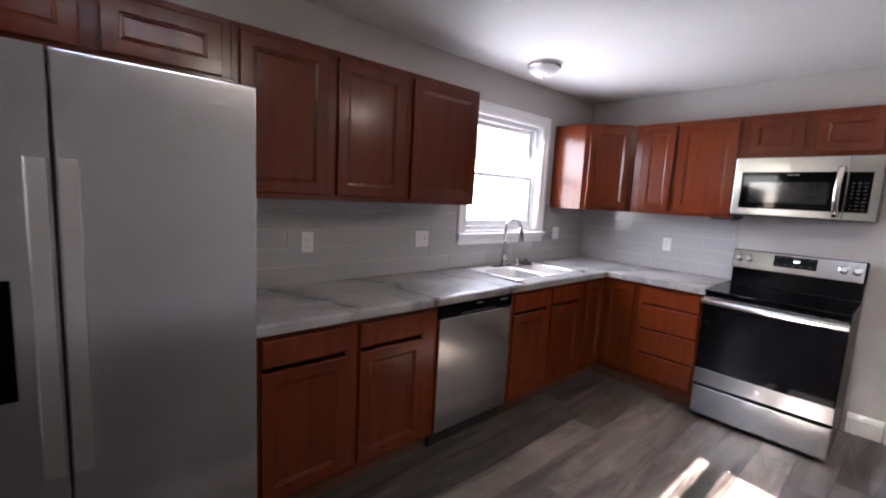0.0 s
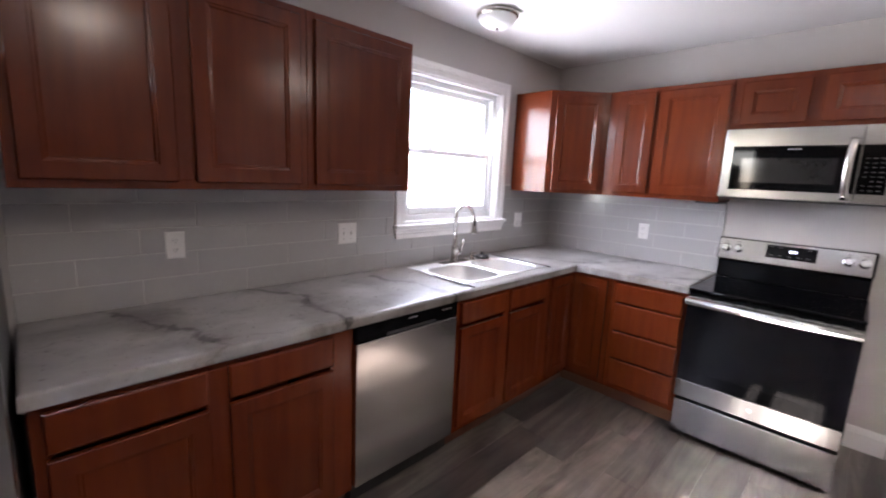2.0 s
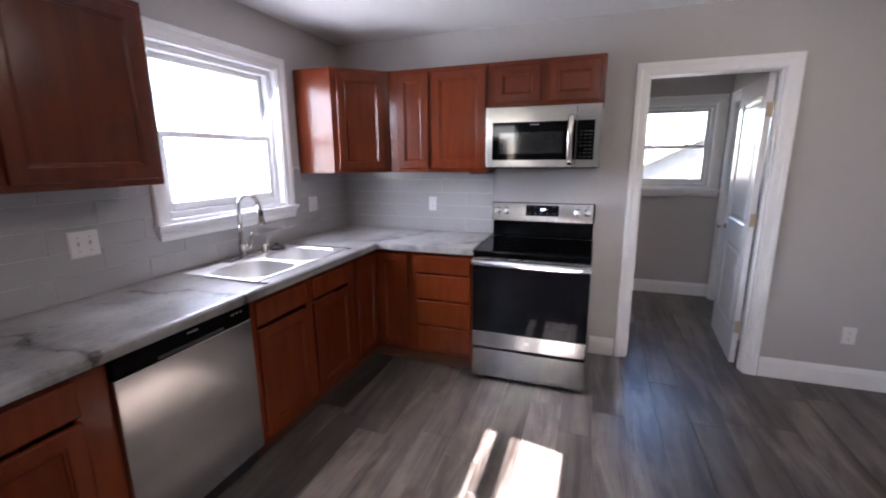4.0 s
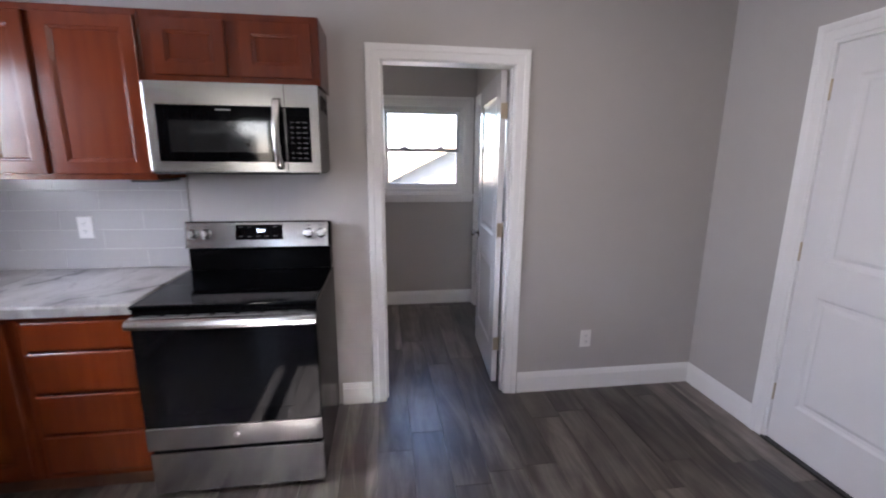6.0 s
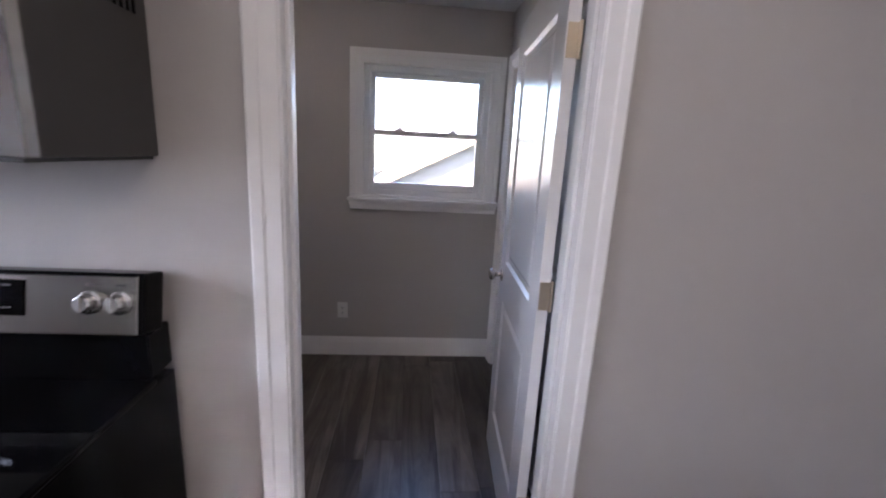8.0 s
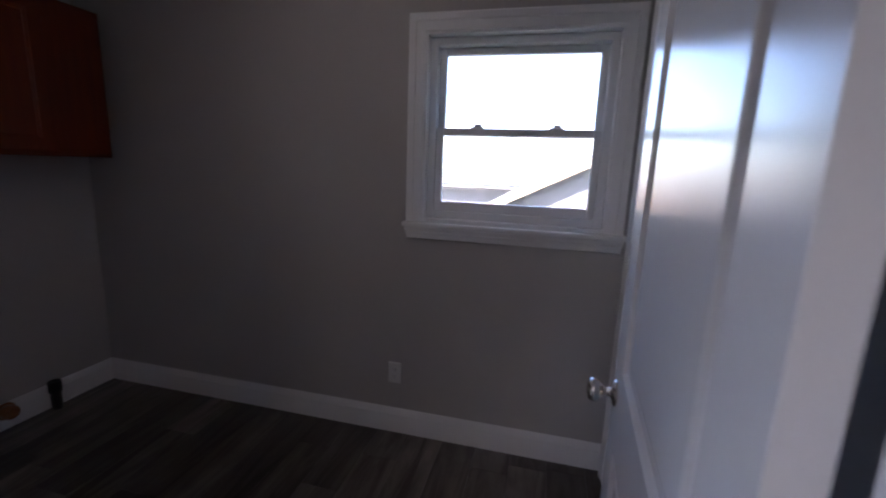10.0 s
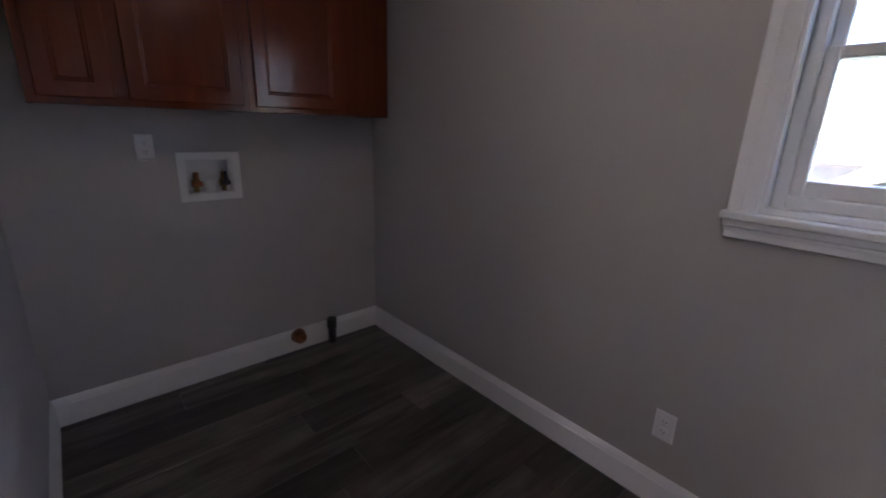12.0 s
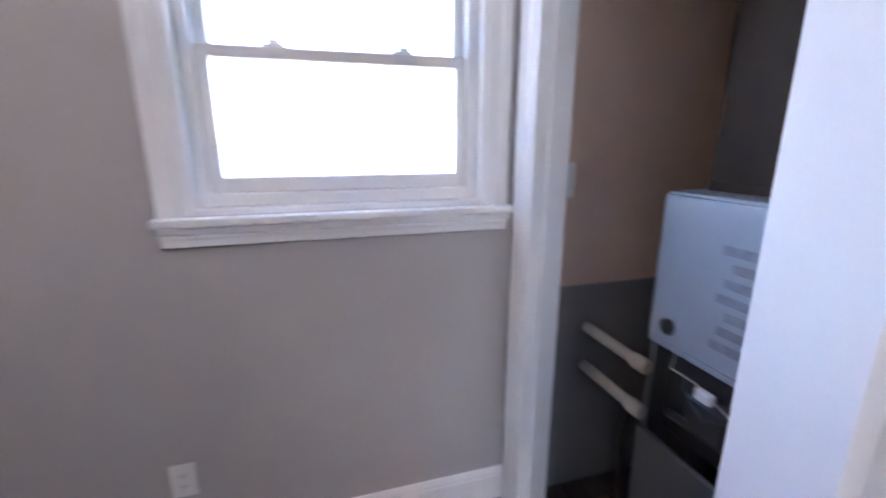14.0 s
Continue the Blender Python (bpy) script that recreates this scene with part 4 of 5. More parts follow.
def kitchen_range():
    X, F = 1.372, -0.66
    root = thing("range", pose(X, F, 0), "stainless and black electric range with a smooth glass cooktop", "range")
    W, D = 0.745, 0.645
    part("body", boxes([(0.004, W - 0.004, 0.004, D, 0.03, 0.895)], 0.003), BLACK, root, "black painted sides")
    for fx in (0.05, W - 0.05):
        for fy in (0.06, D - 0.06):
            part("foot", lathe([(0.018, 0.0), (0.018, 0.012), (0.010, 0.014), (0.010, 0.034)], 12, "z", (fx, fy, 0)), DARKP, root)
    part("drawer", boxes([(0.004, W - 0.004, -0.022, 0.003, 0.032, 0.232)], 0.005, 2), STEEL, root, "stainless storage drawer")
    door = part("oven_door", boxes([(0.004, W - 0.004, -0.026, 0.003, 0.256, 0.868)], 0.005, 2), BLACK, root, "oven door with a dark window")
    part("door_band", boxes([(0.004, W - 0.004, -0.0335, -0.0265, 0.256, 0.362)], 0.002), STEEL, door, "stainless band")
    part("door_glass", boxes([(0.006, W - 0.006, -0.0325, -0.0265, 0.364, 0.845)], 0.001), BGLASS, door, "glossy black glass")
    bm = bmesh.new()
    rings(bm, 0.11, W - 0.11, 0.43, 0.745, [(0, -0.0327), (0, -0.0334), (0.003, -0.0334), (0.004, -0.0329)], False)
    part("oven_window", bm, WINGL, door, "dark oven window")
    part("badge", lathe([(0.014, -0.0337), (0.014, -0.0350), (0.011, -0.0355), (0.001, -0.0355)], 18, "y", (W / 2, 0, 0.308)), SATIN, door, "small round badge")
    hb = bmesh.new()
    prof = [(-0.052, 0.822), (-0.066, 0.830), (-0.070, 0.845), (-0.066, 0.862), (-0.052, 0.868), (-0.046, 0.845)]
    n, loops = 17, []
    for k in range(n):
        u = k / (n - 1)
        bow = 0.012 * (1 - (2 * u - 1) ** 2)
        loops.append([hb.verts.new((0.002 + (W - 0.004) * u, yy - bow, zz)) for yy, zz in prof])
    for p, q in zip(loops, loops[1:]):
        for i in range(6):
            j = (i + 1) % 6
            hb.faces.new((p[i], p[j], q[j], q[i]))
    hb.faces.new(loops[0])
    hb.faces.new(loops[-1])
    part("handle", hb, SATIN, door, "curved stainless handle")
    for hx in (0.02, W - 0.02):
        part("handle_bracket", boxes([(hx - 0.016, hx + 0.016, -0.056, -0.026, 0.835, 0.858)], 0.003), SATIN, door)
    strip = part("vent_strip", boxes([(0.012, W - 0.012, -0.050, -0.012, 0.8687, 0.8725)], 0.001), SATIN, door, "slotted metal strip over the oven door")
    for k in range(7):
        part("vent_slot", boxes([(0.045 + 0.097 * k, 0.118 + 0.097 * k, -0.037, -0.022, 0.8726, 0.8731)]), SLOT, strip)
    part("vent_trim", boxes([(0.004, W - 0.004, -0.010, 0.004, 0.872, 0.894)], 0.002), BLACK, root)
    part("cooktop", boxes([(0.0, W, -0.018, 0.56, 0.896, 0.914)], 0.006, 3), BGLASS, root, "black ceramic glass cooktop")
    part("riser", boxes([(0.006, W - 0.006, 0.552, 0.642, 0.9145, 1.03)], 0.004), BLACK, root, "black backguard riser")
    tilt = part("backguard", boxes([(0.000, W, 0.528, 0.606, 1.032, 1.176)], 0.008, 3), BLACK, root, "black backguard")
    part("control_fascia", boxes([(0.004, W - 0.012, 0.523, 0.5285, 1.034, 1.169)], 0.002), STEEL, tilt, "stainless control fascia")
    part("display_panel", boxes([(0.255, 0.495, 0.5195, 0.5232, 1.075, 1.155)], 0.0012), BGLASS, tilt, "black display panel")
    text_part("clock_digits", "2:51", 0.024, DISPLAY, pose(0.385, 0.5188, 1.122), tilt, "glowing clock digits")
    for k in range(5):
        for zz in (1.092, 1.142):
            if zz > 1.13 and k in (2, 3):
                continue
            part("key_mark", boxes([(0.272 + 0.044 * k, 0.292 + 0.044 * k, 0.5188, 0.5197, zz, zz + 0.003)]), KEYPRINT, tilt)
    for kx in (0.045, 0.108, 0.632, 0.697):
        knob = part("knob", lathe([(0.027, 0.5228), (0.027, 0.517), (0.021, 0.514), (0.019, 0.494), (0.016, 0.490), (0.001, 0.490)], 24, "y", (kx, 0, 1.108)), SATIN, tilt, "round stainless control knob", False)
        part("knob_grip", boxes([(kx - 0.004, kx + 0.004, 0.486, 0.4905, 1.090, 1.126)], 0.001), SATIN, knob)
        part("knob_marks", boxes([(kx - 0.010, kx + 0.010, 0.5222, 0.5232, 1.147, 1.150)]), DARKP, tilt)
    tilt.matrix_basis = pose(0, 0.560, 1.032, rx=-11) @ pose(0, -0.560, -1.032)


kitchen_range()


def microwave():
    root = thing("microwave", pose(1.374, -0.334, 0), "stainless over-the-range microwave with a black glass door", "microwave")
    W, Z0, Z1 = 0.745, 1.438, 1.836
    part("body", boxes([(0.002, W - 0.002, 0.0, 0.330, Z0 + 0.004, Z1)], 0.003), CASE, root, "dark metal case")
    part("front_frame", boxes([(0.0, 0.595, -0.028, -0.0005, Z0 + 0.004, Z1)], 0.004, 2), STEEL, root, "stainless door frame")
    part("door_glass", boxes([(0.045, 0.592, -0.0315, -0.0285, Z0 + 0.052, Z1 - 0.098)], 0.001), BGLASS, root, "black glass door")
    bm = bmesh.new()
    rings(bm, 0.095, 0.515, Z0 + 0.095, Z1 - 0.165, [(0, -0.0317), (0, -0.0322), (0.003, -0.0322), (0.004, -0.0318)], False)
    part("door_window", bm, plain("microwave_window", (0.014, 0.014, 0.014), 0.08, relief=0.0, rvar=0.03), root, "grey mesh window")
    part("control_frame", boxes([(0.596, W, -0.028, -0.0005, Z0 + 0.004, Z1)], 0.0015, 1), STEEL, root, "stainless control side")
    part("control_panel", boxes([(0.599, 0.706, -0.0315, -0.0285, Z0 + 0.052, Z1 - 0.098)], 0.001), BGLASS, root, "black control panel")
    for r in range(8):
        for c in range(3):
            if r == 2 and c == 0:
                continue
            w = 0.011 + 0.004 * ((r * 3 + c) % 3)
            x = 0.622 + 0.027 * c
            part("key_mark", boxes([(x - 0.004, x - 0.004 + w, -0.0323, -0.0313, Z0 + 0.070 + 0.023 * r, Z0 + 0.0728 + 0.023 * r)]), KEYPRINT, root)
    part("badge", boxes([(0.30, 0.36, -0.0323, -0.0313, Z1 - 0.120, Z1 - 0.114)]), PRINT, root, "small silver badge")
    hb, loops, n = bmesh.new(), [], 17
    for k in range(n):
        u = k / (n - 1)
        bow = 0.030 + 0.034 * math.sin(math.pi * u) ** 0.6
        x, z = 0.557 + 0.006 * (2 * u - 1) ** 2, Z0 + 0.018 + 0.318 * u
        loops.append([hb.verts.new((x + a, -bow - b, z)) for a, b in ((-0.017, 0.0), (-0.015, 0.007), (-0.006, 0.012), (0.006, 0.012), (0.015, 0.007), (0.017, 0.0), (0.0, -0.003))])
    for a, b in zip(loops, loops[1:]):
        for k in range(7):
            hb.faces.new((a[k], a[(k + 1) % 7], b[(k + 1) % 7], b[k]))
    hb.faces.new(loops[0])
    hb.faces.new(loops[-1])
    part("handle", hb, CHROME, root, "bowed chrome strap handle", True)
    part("vent_grille", boxes([(0.01, W - 0.01, -0.022, 0.32, Z0 - 0.004, Z0 + 0.003)] + [(0.05 + 0.02 * k, 0.062 + 0.02 * k, 0.02, 0.12, Z0 - 0.007, Z0 - 0.0045) for k in range(30)]), DARKP, root, "dark vent underside")
    part("side_vent", boxes([(W - 0.0022, W + 0.0005, 0.06 + 0.02 * k, 0.068 + 0.02 * k, Z0 + 0.30, Z0 + 0.37) for k in range(12)]), BLACK, root)


microwave()
lip = thing("vent_cover", pose(1.25, -0.17, 1.404), "dark plastic vent cover under the wall cabinet", "vent cover")
part("cover", boxes([(-0.02, 0.12, -0.10, 0.09, -0.012, 0.004)], 0.004), DARKP, lip)


# ---- small fixtures ----
def outlet(m, label, kind="outlet", w=0.072):
    h = 0.116
    root = thing("wall_outlet" if kind == "outlet" else "wall_switch", m, label, "outlet" if kind == "outlet" else "switch", "wall plates")
    bm = bmesh.new()
    rings(bm, -w / 2, w / 2, -h / 2, h / 2, [(0, 0.0), (0, -0.003), (0.004, -0.006), (0.006, -0.0065)])
    part("plate", bm, PLAST, root)
    if kind == "outlet":
        for z in (-0.02, 0.02):
            part("socket", lathe([(0.017, -0.006), (0.017, -0.0082), (0.015, -0.009), (0.001, -0.009)], 16, "y", (0, 0, z)), PLAST, root)
            part("slots", boxes([(-0.0075, -0.005, -0.0096, -0.0088, z, z + 0.008), (0.005, 0.0075, -0.0096, -0.0088, z, z + 0.008), (-0.002, 0.002, -0.0096, -0.0088, z - 0.010, z - 0.006)]), SLOT, root)
    else:
        for c in ([0.0] if w < 0.1 else [-0.023, 0.023]):
            part("toggle", boxes([(c - 0.005, c + 0.005, -0.018, -0.006, -0.006, 0.012)], 0.002), PLAST, root)
            part("screw", lathe([(0.003, -0.006), (0.003, -0.0078), (0.001, -0.008)], 8, "y", (c, 0, 0.03)), PRINT, root)
            part("screw", lathe([(0.003, -0.006), (0.003, -0.0078), (0.001, -0.008)], 8, "y", (c, 0, -0.03)), PRINT, root)
    return root


TF = 0.0085
outlet(pose(TF, -2.947, 1.155, rz=90), "white duplex outlet in the tiled backsplash")
outlet(pose(TF, -2.115, 1.153, rz=90), "white double switch plate in the tiled backsplash", "switch", 0.118)
outlet(pose(TF, -0.49, 1.162, rz=90), "white double switch plate beside the sink window", "switch", 0.10)
outlet(pose(0.842, -TF, 1.140), "white duplex outlet on the tiled stove wall")
outlet(pose(3.716, 0, 0.357), "white duplex outlet low on the grey wall")
outlet(pose(2.258, LN, 0.345), "white duplex outlet under the laundry window")
outlet(pose(LW, 0.624, 1.246, rz=90), "white outlet under the laundry cabinets")
outlet(pose(3.52, LN - 0.012, 1.24), "white switch plate inside the closet", "switch")

def ceiling_lamp(x, y, z, bowl, label, size=1.0):
    """A flush lamp: nickel rim, glass bowl, finial."""
    lamp = thing("ceiling_lamp", pose(x, y, z) @ Matrix.Diagonal((size, size, size, 1.0)), label, "ceiling lamp", "flush ceiling lamps")
    part("pan", lathe([(0.05, -0.001), (0.155, -0.001), (0.165, -0.012), (0.160, -0.030), (0.150, -0.036), (0.02, -0.036)], 40), CHROME, lamp, "brushed nickel rim", True)
    part("bowl", lathe([(0.148, -0.030), (0.146, -0.045), (0.128, -0.075), (0.096, -0.098), (0.05, -0.110), (0.001, -0.112)], 40), bowl, lamp, "frosted glass bowl", True)
    part("finial", lathe([(0.014, -0.110), (0.014, -0.116), (0.008, -0.122), (0.005, -0.128), (0.001, -0.130)], 14), CHROME, lamp, "nickel finial", True)


ceiling_lamp(0.350, -1.325, CEILING, FROST, "flush ceiling lamp with a frosted bowl, switched off, above the sink", 0.75)
# This lit lamp is made up, unseen, and brightens the right-hand wall.
ceiling_lamp(3.0, -1.25, CEILING, LAMP_ON, "lit flush ceiling lamp with a frosted bowl, out of view in the kitchen")
ceiling_lamp(2.32, -3.0, CEILING, LAMP_ON, "lit flush ceiling lamp with a frosted bowl, out of view in the kitchen")
ceiling_lamp(2.05, 0.96, LCEIL, LAMP_DIM, "lit flush ceiling lamp with a frosted bowl in the laundry")


# ---- laundry hookups ----
def washer_box():
    root = thing("washer_outlet_box", pose(LW, 0.880, 1.103, rz=90), "white recessed washer box with brass valves", "washer box")
    w, h, a, b = 0.142, 0.119, 0.106, 0.083
    part("box_frame", boxes([(-w, -a, -0.008, -0.0005, -h, h), (a, w, -0.008, -0.0005, -h, h), (-a, a, -0.008, -0.0005, b, h), (-a, a, -0.008, -0.0005, -h, -b)], 0.002), PLAST, root, "white plastic flange")
    part("recess", boxes([(-a, a, 0.078, 0.082, -b, b), (-a, -a + 0.003, 0.0, 0.078, -b, b), (a - 0.003, a, 0.0, 0.078, -b, b), (-a + 0.003, a - 0.003, 0.0, 0.078, b - 0.003, b), (-a + 0.003, a - 0.003, 0.0, 0.078, -b, -b + 0.003)]), PLAST, root, "white recessed tray")
    part("drain_inlet", lathe([(0.026, -b + 0.003), (0.026, -0.02), (0.021, -0.018), (0.020, -0.05), (0.001, -0.05)], 18, "z", (0.002, 0.045, 0)), PLAST, root, "white standpipe mouth", True)
    for cx, body, grip in ((-0.062, BRONZE, COPPER), (0.066, BRONZE, DARKP)):
        v = part("valve", lathe([(0.013, -0.080), (0.013, -0.055), (0.021, -0.052), (0.021, -0.020), (0.012, -0.016), (0.010, 0.018), (0.001, 0.020)], 14, "z", (cx, 0.032, 0)), body, root, "brass shut-off valve", True)
        part("valve_stem", lathe([(0.009, 0.0), (0.009, -0.036), (0.012, -0.038), (0.001, -0.042)], 12, "y", (cx, 0.030, -0.035)), body, v, "", True)
        part("valve_handle", boxes([(cx - 0.022, cx + 0.022, -0.016, -0.008, -0.046, -0.022), (cx - 0.007, cx + 0.007, -0.015, -0.009, -0.022, 0.024)], 0.003), grip, v, "dark valve lever")


washer_box()
vent = thing("pipe_stub", pose(LW, 1.262, 0.098, rz=90), "round copper-coloured pipe stub at the baseboard", "pipe")
part("stub", lathe([(0.032, -0.014), (0.036, -0.03), (0.036, -0.06), (0.030, -0.07), (0.024, -0.068), (0.020, -0.04), (0.001, -0.038)], 20, "y"), COPPER, vent, "", True)
part("collar", lathe([(0.046, -0.012), (0.046, -0.017), (0.036, -0.019), (0.030, -0.016)], 20, "y"), COPPER, vent)
drainp = thing("drain_pipe", pose(LW + 0.045, 1.475, 0.0), "short black standpipe rising from the floor", "pipe")
part("pipe", lathe([(0.025, 0.0), (0.025, 0.10), (0.031, 0.102), (0.031, 0.165), (0.024, 0.166), (0.022, 0.12), (0.001, 0.118)], 20), DARKP, drainp, "", True)


# ---- furnace closet ----
def furnace():
    root = thing("furnace", pose(3.655, 0.93, 0), "pale blue-grey gas furnace with its lower door removed", "furnace")
    D, W = 0.62, 0.575
    for y0 in (0.0, W - 0.02):
        part("side_panel", boxes([(0.0, D, y0, y0 + 0.02, 0.81, 1.235)], 0.002), FURN, root)
        # Same side below the door, coloured dark for the shade in there.
        part("lower_side_panel", boxes([(0.0, D, y0, y0 + 0.02, 0.02, 0.8095)], 0.002), FURN_D, root, "lower part of the side panel, darkened for shade")
    part("back_panel", boxes([(D - 0.02, D, 0.02, W - 0.02, 0.02, 1.235)], 0.002), FURN, root)
    part("top_panel", boxes([(0, D - 0.02, 0.02, W - 0.02, 1.215, 1.235)], 0.002), FURN, root)
    part("base_panel", boxes([(0, D - 0.02, 0.02, W - 0.02, 0.02, 0.04)], 0.002), FURN, root)
    door = part("upper_door", boxes([(-0.018, -0.0005, 0.003, W - 0.003, 0.815, 1.228)], 0.006, 2), FURN, root, "pale blue-grey upper door")
    for k in range(7):
        part("label_line", boxes([(-0.0192, -0.0182, 0.12 + 0.03 * (k % 2), 0.375 - 0.015 * (k % 3), 0.865 + 0.040 * k, 0.888 + 0.040 * k)]), LABEL, door, "dark printed label lines")
    part("peep_hole", lathe([(0.024, -0.0185), (0.024, -0.022), (0.017, -0.022), (0.015, -0.019), (0.001, -0.019)], 18, "x", (0, W - 0.07, 0.862)), DARKP, door)
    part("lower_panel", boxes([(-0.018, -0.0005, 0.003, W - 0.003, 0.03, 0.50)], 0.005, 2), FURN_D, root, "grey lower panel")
    # Solid dark block stands in for the shade inside the open compartment.
    part("burner_box", boxes([(0.05, 0.45, 0.0215, W - 0.0215, 0.505, 0.805)], 0.004), DARKP, root, "solid black block for the shaded burner compartment")
    part("gas_valve", boxes([(-0.01, 0.048, 0.30, 0.42, 0.60, 0.70)], 0.008), DARKP, root)
    part("gas_fitting", lathe([(0.014, 0.0), (0.014, 0.05), (0.022, 0.055), (0.022, 0.085), (0.001, 0.09)], 14, "x", (-0.045, 0.24, 0.68)), SATIN, root, "bright metal fitting", True)
    part("wire", tube([(0.045, 0.48, 0.77), (0.0, 0.44, 0.70), (-0.02, 0.36, 0.66), (0.0, 0.26, 0.70)], 0.004, 8), DARKP, root, "", True)
    part("wire_bundle", tube([(0.046, 0.52, 0.79), (0.01, 0.50, 0.73), (-0.012, 0.40, 0.745), (-0.005, 0.28, 0.70), (0.03, 0.16, 0.72)], 0.003, 6), PVC, root, "pale wires across the burner compartment", True)
    part("connector", boxes([(-0.030, -0.008, 0.335, 0.385, 0.715, 0.745)], 0.004), PLAST, root, "white wire connector")
    part("manifold", tube([(0.036, 0.06, 0.585), (0.036, 0.30, 0.585), (0.020, 0.50, 0.585)], 0.013, 10), CASE, root, "dark burner manifold", True)
    part("shelf_rail", boxes([(-0.016, 0.002, 0.003, W - 0.003, 0.795, 0.8135)], 0.002), FURN, root)
    part("hose", tube([(-0.01, W + 0.03, 0.56), (-0.03, W + 0.04, 0.42), (0.0, W + 0.06, 0.25), (0.02, W + 0.05, 0.02)], 0.012, 8), DARKP, root, "black drain hose", True)


furnace()
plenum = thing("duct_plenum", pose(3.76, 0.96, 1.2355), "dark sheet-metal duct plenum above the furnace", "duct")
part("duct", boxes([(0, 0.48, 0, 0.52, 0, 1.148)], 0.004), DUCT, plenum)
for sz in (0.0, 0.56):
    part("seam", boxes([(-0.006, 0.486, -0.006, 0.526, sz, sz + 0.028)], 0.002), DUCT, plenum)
for z in (0.705, 0.55):
    pipe = thing("drain_pipe", pose(3.635, 1.49, z), "cream plastic pipe from the furnace to the wall", "pipe", "closet pipes")
    part("pipe", tube([(0, 0, 0), (0, 0.303, 0.0)], 0.019, 14), PVC, pipe, "", True)
    part("coupling", tube([(0, 0.0, 0), (0, 0.05, 0.0)], 0.024, 14), PVC, pipe, "", True)
scrap = thing("wood_block", pose(3.62, 1.62, 0.0), "offcut of bare wood on the closet floor", "wood block")
part("block", boxes([(-0.10, 0.10, -0.06, 0.06, 0, 0.035)], 0.003), RAKE, scrap)
structure("closet_wall_south", boxes([(LE + 0.116, 4.40, 0.78, 0.83, 0.0, CEILING)]), TAN, "dim drywall closing the closet", "wall")


# ---- outside ----
GZ = -1.9
structure("ground", boxes([(-400, 400, -400, 400, GZ - 0.2, GZ)]), GRASS, "mown lawn around the house", "ground")
# Made-up pale ground that throws sunlight up to the sink window.
structure("pavement", boxes([(-9, -0.16, -14, 14, GZ, GZ + 0.02)]), plain("pale_concrete", (0.52, 0.50, 0.47), 0.85, vary=0.1, scale=0.8, grain=40, relief=0.3), "pale concrete ground added beside the house to brighten the sink window", "pavement")
structure("house_foundation", boxes([(-0.15, EAST + 0.15, BACK - 0.15, LN + 0.15, GZ, -0.141)]), FLAT_GREY, "grey foundation under the house", "wall")


def neighbour():
    root = thing("neighbour_house", pose(1.9, 9.0, GZ), "pale sided neighbouring house with a low gable roof", "house")
    half, eave, rise, deep = 4.6, 2.55, 2.3, 9.0
    bm = bmesh.new()
    n, h = 26, 0.19
    for k in range(n):
        z = k * h
        if z > eave + rise - 0.2:
            break
        cut = 0 if z + h <= eave else (z + h - eave) / rise * half
        v = [bm.verts.new(p) for p in ((cut, -0.012, z), (2 * half - cut, -0.012, z), (2 * half - cut, 0.0, z + h), (cut, 0.0, z + h), (cut, 0.03, z), (2 * half - cut, 0.03, z), (2 * half - cut, 0.03, z + h), (cut, 0.03, z + h))]
        for f in ((0, 1, 2, 3), (4, 7, 6, 5), (0, 4, 5, 1), (3, 2, 6, 7), (0, 3, 7, 4), (1, 5, 6, 2)):
            bm.faces.new([v[i] for i in f])
    part("siding", bm, SIDING, root)
    bm = bmesh.new()
    front_f = [bm.verts.new((px, 0.031, pz)) for px, pz in ((0, 0), (2 * half, 0), (2 * half, eave), (half, eave + rise), (0, eave))]
    back_f = [bm.verts.new((v.co.x, 0.06, v.co.z)) for v in front_f]
    bm.faces.new(front_f)
    bm.faces.new(back_f)
    for i in range(5):
        bm.faces.new((front_f[i], front_f[(i + 1) % 5], back_f[(i + 1) % 5], back_f[i]))
    part("gable", bm, SIDING, root)
    part("wall", boxes([(0, 0.15, 0.035, deep, 0, eave), (2 * half - 0.15, 2 * half, 0.035, deep, 0, eave), (0.15, 2 * half - 0.15, deep - 0.15, deep, 0, eave)]), SIDING, root)
    for s in (0, 1):
        bm = bmesh.new()
        e, r = (-0.35, half) if s == 0 else (2 * half + 0.35, half)
        ze, zr = eave - 0.17, eave + rise
        v = [bm.verts.new(p) for p in ((e, -0.35, ze), (r, -0.35, zr), (r, deep + 0.3, zr), (e, deep + 0.3, ze), (e, -0.35, ze + 0.12), (r, -0.35, zr + 0.12), (r, deep + 0.3, zr + 0.12), (e, deep + 0.3, ze + 0.12))]
        for f in ((0, 1, 2, 3), (4, 7, 6, 5), (0, 4, 5, 1), (3, 2, 6, 7), (0, 3, 7, 4), (1, 5, 6, 2)):
            bm.faces.new([v[i] for i in f])
        part("roof", bm, SHINGLE, root)
        bm = bmesh.new()
        v = [bm.verts.new(p) for p in ((e, -0.39, ze - 0.03), (r, -0.39, zr - 0.03), (r, -0.36, zr - 0.03), (e, -0.36, ze - 0.03), (e, -0.39, ze + 0.14), (r, -0.39, zr + 0.14), (r, -0.36, zr + 0.14), (e, -0.36, ze + 0.14))]
        for f in ((0, 1, 2, 3), (4, 7, 6, 5), (0, 4, 5, 1), (3, 2, 6, 7), (0, 3, 7, 4), (1, 5, 6, 2)):
            bm.faces.new([v[i] for i in f])
        part("rake_board", bm, RAKE, root)


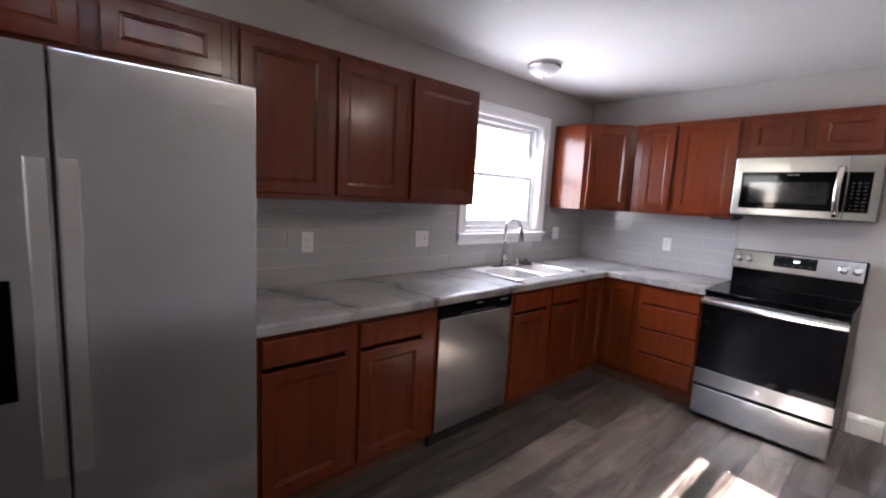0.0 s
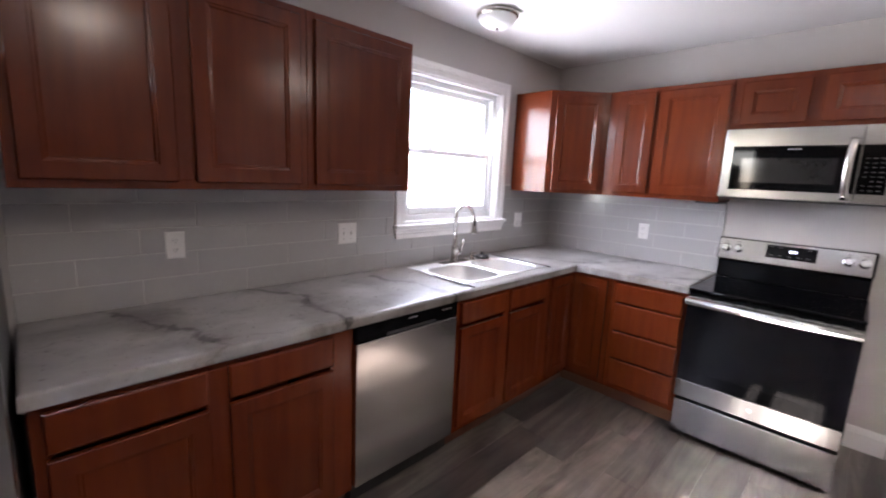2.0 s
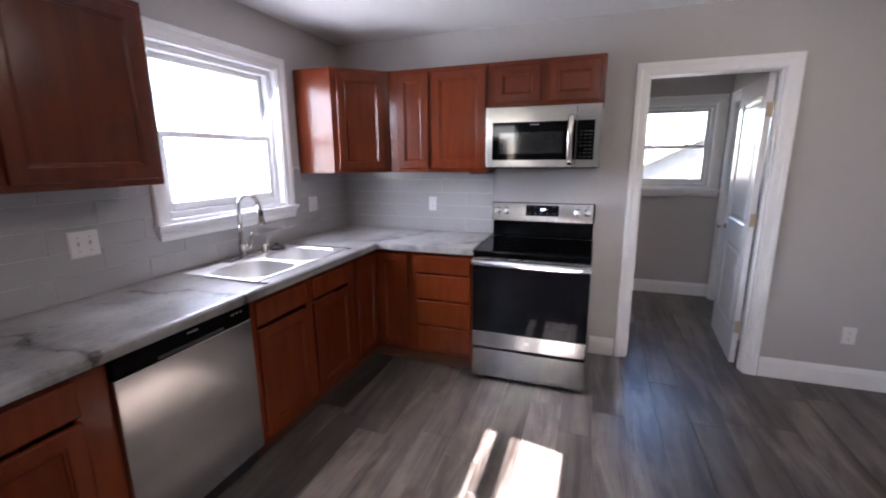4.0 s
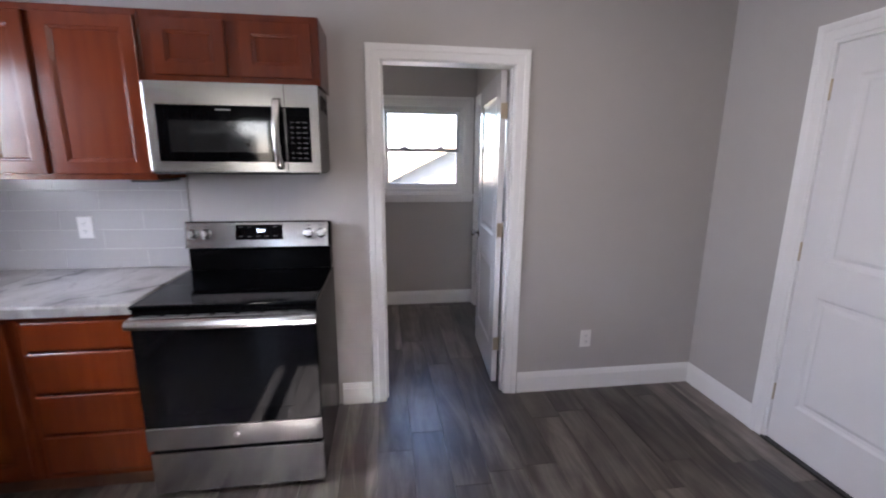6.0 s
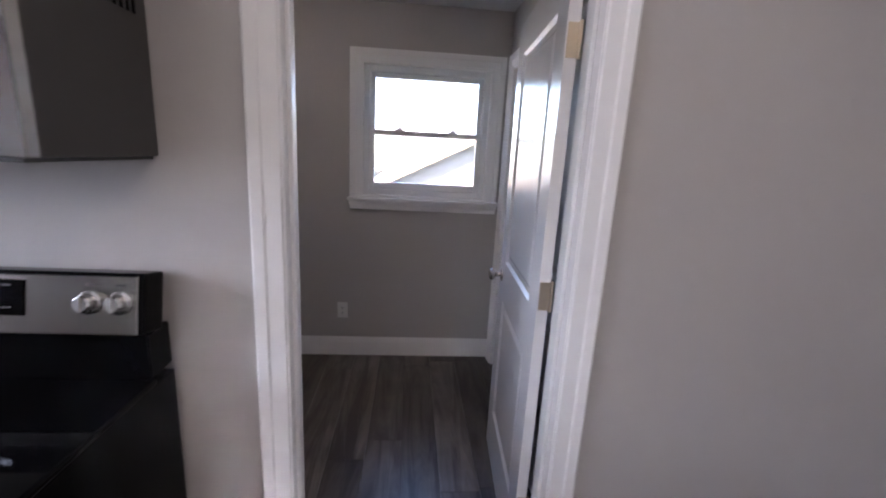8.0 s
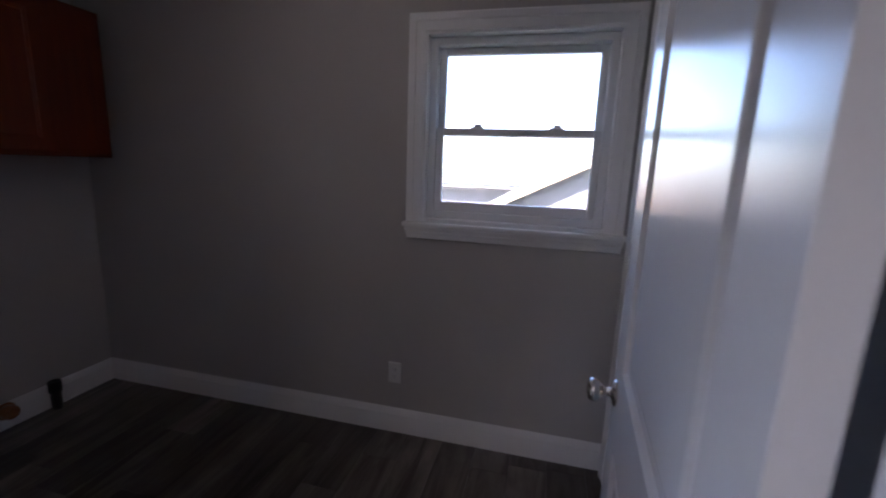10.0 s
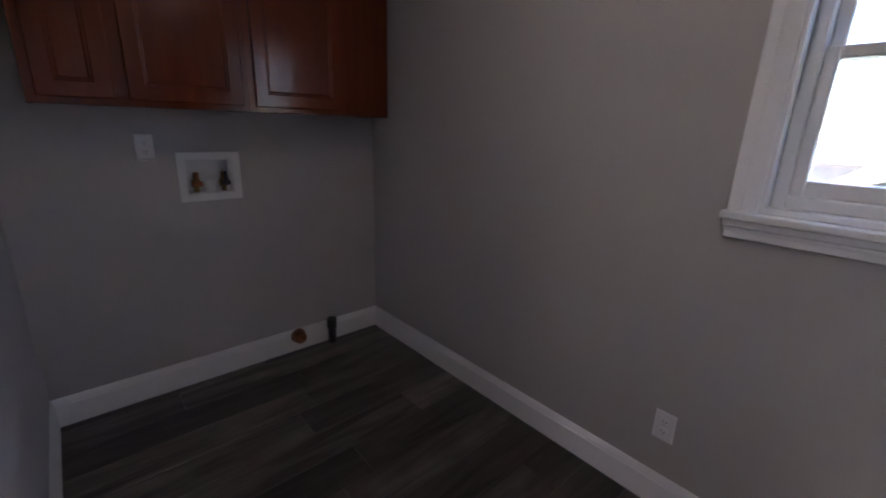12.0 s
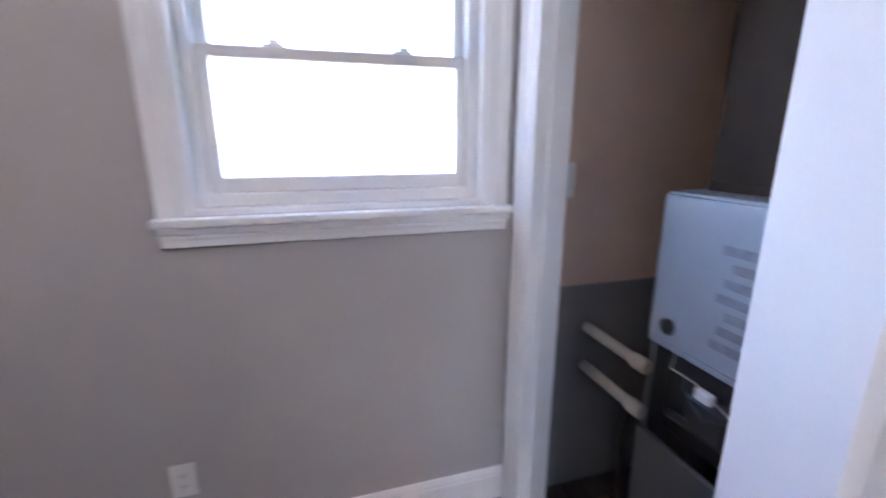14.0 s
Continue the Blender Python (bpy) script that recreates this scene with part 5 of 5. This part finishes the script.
neighbour()
far_house = thing("far_house", pose(-9.0, 17.0, GZ), "long pale house behind the neighbouring gable", "house")
part("siding", boxes([(0, 16, 0.004 * (k % 2), 7, 0.2 * k, 0.2 * k + 0.199) for k in range(13)]), SIDING, far_house)
bm = bmesh.new()
for k in range(12):
    box(bm, -0.4, 16.4, -0.5 + 0.31 * k, -0.5 + 0.31 * (k + 1) + 0.05, 2.6 + 0.13 * k, 2.66 + 0.13 * k)
part("roof", bm, SHINGLE, far_house)


def bare_tree(x, y, h, seed):
    rnd = random.Random(seed)
    root = thing("tree", pose(x, y, GZ), "bare leafless tree beyond the kitchen window", "tree", "bare trees")
    part("trunk", tube([(0, 0, 0), (0.05, 0.03, h * 0.25), (-0.04, 0.06, h * 0.55), (0.06, 0.0, h * 0.8), (0.04, 0.05, h)], 0.1, 8, [0.16, 0.12, 0.08, 0.045, 0.012]), BARK, root, "", True)
    bm = bmesh.new()
    for k in range(26):
        z = h * (0.3 + 0.65 * rnd.random())
        a, ln = rnd.random() * 6.28, h * 0.34 * (1.15 - z / h) + 0.3
        p = Vector((0, 0.03, z))
        d = Vector((math.cos(a), math.sin(a), 0.75)).normalized()
        pts = [p, p + d * ln * 0.4 + Vector((0, 0, 0.05)), p + d * ln + Vector((rnd.uniform(-.2, .2), rnd.uniform(-.2, .2), 0.3 * ln))]
        twig = tube(pts, 0.02, 5, [0.035, 0.02, 0.004])
        me = bpy.data.meshes.new("tmp")
        twig.to_mesh(me)
        twig.free()
        bm.from_mesh(me)
        bpy.data.meshes.remove(me)
        for s in range(4):
            q = pts[1].lerp(pts[2], rnd.random())
            e = (d + Vector((rnd.uniform(-1, 1), rnd.uniform(-1, 1), rnd.uniform(0, 1)))).normalized() * ln * 0.35
            twig = tube([q, q + e * 0.5, q + e], 0.01, 4, [0.012, 0.008, 0.002])
            me = bpy.data.meshes.new("tmp")
            twig.to_mesh(me)
            twig.free()
            bm.from_mesh(me)
            bpy.data.meshes.remove(me)
    part("branches", bm, BARK, root)


bare_tree(-11.0, 4.5, 6.5, 1)
bare_tree(-13.0, 7.5, 7.2, 2)
bare_tree(-12.0, 10.5, 6.8, 3)
fence = thing("fence", pose(-15, -20, GZ), "weathered wooden board fence behind the trees", "fence")
part("boards", boxes([(0.0, 0.02, 0.15 * k, 0.15 * k + 0.142, 0, 1.7 + 0.02 * math.sin(k * 2.7)) for k in range(270)]), RAKE, fence)


# ---- backsplash tiles ----
splash = structure("backsplash", boxes([(0.0005, 0.0055, -3.442, -0.0005, CT1 + 0.0005, 1.128), (0.0005, 0.0055, -3.442, -1.79, 1.128, 1.452), (0.0005, 0.0055, -0.692, -0.0005, 1.128, 1.452), (0.006, 1.362, -0.0055, -0.0005, CT1 + 0.0005, 1.452)]), GROUT, "grey glazed subway tile backsplash with pale joints", "backsplash")
tile_mesh = {}


def tile(along, a0, a1, z0, z1):
    """One glazed tile, proud of the grout, with eased edges."""
    j = 0.0014
    w, h = round(a1 - a0 - 2 * j, 4), round(z1 - z0 - 2 * j, 4)
    if w < 0.012 or h < 0.012:
        return
    key = (along, w, h)
    if key not in tile_mesh:
        bm = bmesh.new()
        rings(bm, -w / 2, w / 2, -h / 2, h / 2, [(0, 0.0), (0, -0.0015), (0.0016, -0.0028)], False)
        tile_mesh[key] = mesh_of("tile", bm, TILE)
    ob = new("tile", tile_mesh[key])
    ob.parent = splash
    c, z = (a0 + a1) / 2, (z0 + z1) / 2
    ob.matrix_basis = pose(c, -0.0052, z) if along == "x" else pose(0.0052, c, z, rz=90)


PITCH, ROW = 0.408, 0.1045
tz = [CT1 + 0.001] + [1.022 + ROW * k for k in range(5)]
tz[-1] = min(tz[-1], 1.451)
for r in range(len(tz) - 1):
    off = 0.0 if r % 2 == 0 else PITCH / 2
    for along, lo, hi, base in (("y", -3.442, -0.0055, -3.066), ("x", 0.0058, 1.362, 0.31)):
        k = math.floor((lo - base - off) / PITCH) - 1
        while base + off + k * PITCH < hi:
            a, b = max(lo, base + off + k * PITCH), min(hi, base + off + (k + 1) * PITCH)
            k += 1
            spans = [(a, b)]
            if along == "y" and tz[r + 1] > 1.13:
                spans = [(a, min(b, -1.79)), (max(a, -0.692), b)]
            for p, q in spans:
                if q - p > 0.015:
                    tile(along, p, q, tz[r], tz[r + 1])

# ---- floor planks ----
plank_mesh = {}
PW, PL = 0.181, 1.22
rnd = random.Random(11)
x = 0.001
while x < EAST:
    x1 = min(x + PW, EAST - 0.001)
    y = BACK - rnd.random() * PL
    while y < LN:
        a, b = max(y, BACK), min(y + PL, LN)
        y += PL
        cx = (x + x1) / 2
        if b > 0.2 and not (LW - 0.1 < cx < 4.4):
            b = min(b, PART)
        if b - a < 0.02:
            continue
        key = (round(x1 - x, 4), round(b - a, 3))
        if key not in plank_mesh:
            w, l = key[0] / 2 - 0.0006, key[1] / 2 - 0.0006
            bm = bmesh.new()
            lo = [bm.verts.new(p) for p in ((-w, -l, -0.006), (w, -l, -0.006), (w, l, -0.006), (-w, l, -0.006))]
            md = [bm.verts.new(p) for p in ((-w, -l, -0.0006), (w, -l, -0.0006), (w, l, -0.0006), (-w, l, -0.0006))]
            e = 0.0006
            hi = [bm.verts.new(p) for p in ((-w + e, -l + e, 0), (w - e, -l + e, 0), (w - e, l - e, 0), (-w + e, l - e, 0))]
            for p, q in ((lo, md), (md, hi)):
                for i in range(4):
                    j = (i + 1) % 4
                    bm.faces.new((p[i], p[j], q[j], q[i]))
            bm.faces.new(hi)
            plank_mesh[key] = mesh_of("plank", bm, PLANK)
        ob = new("plank", plank_mesh[key])
        ob.parent = floor
        ob.matrix_basis = pose(cx, (a + b) / 2, 0)
    x += PW
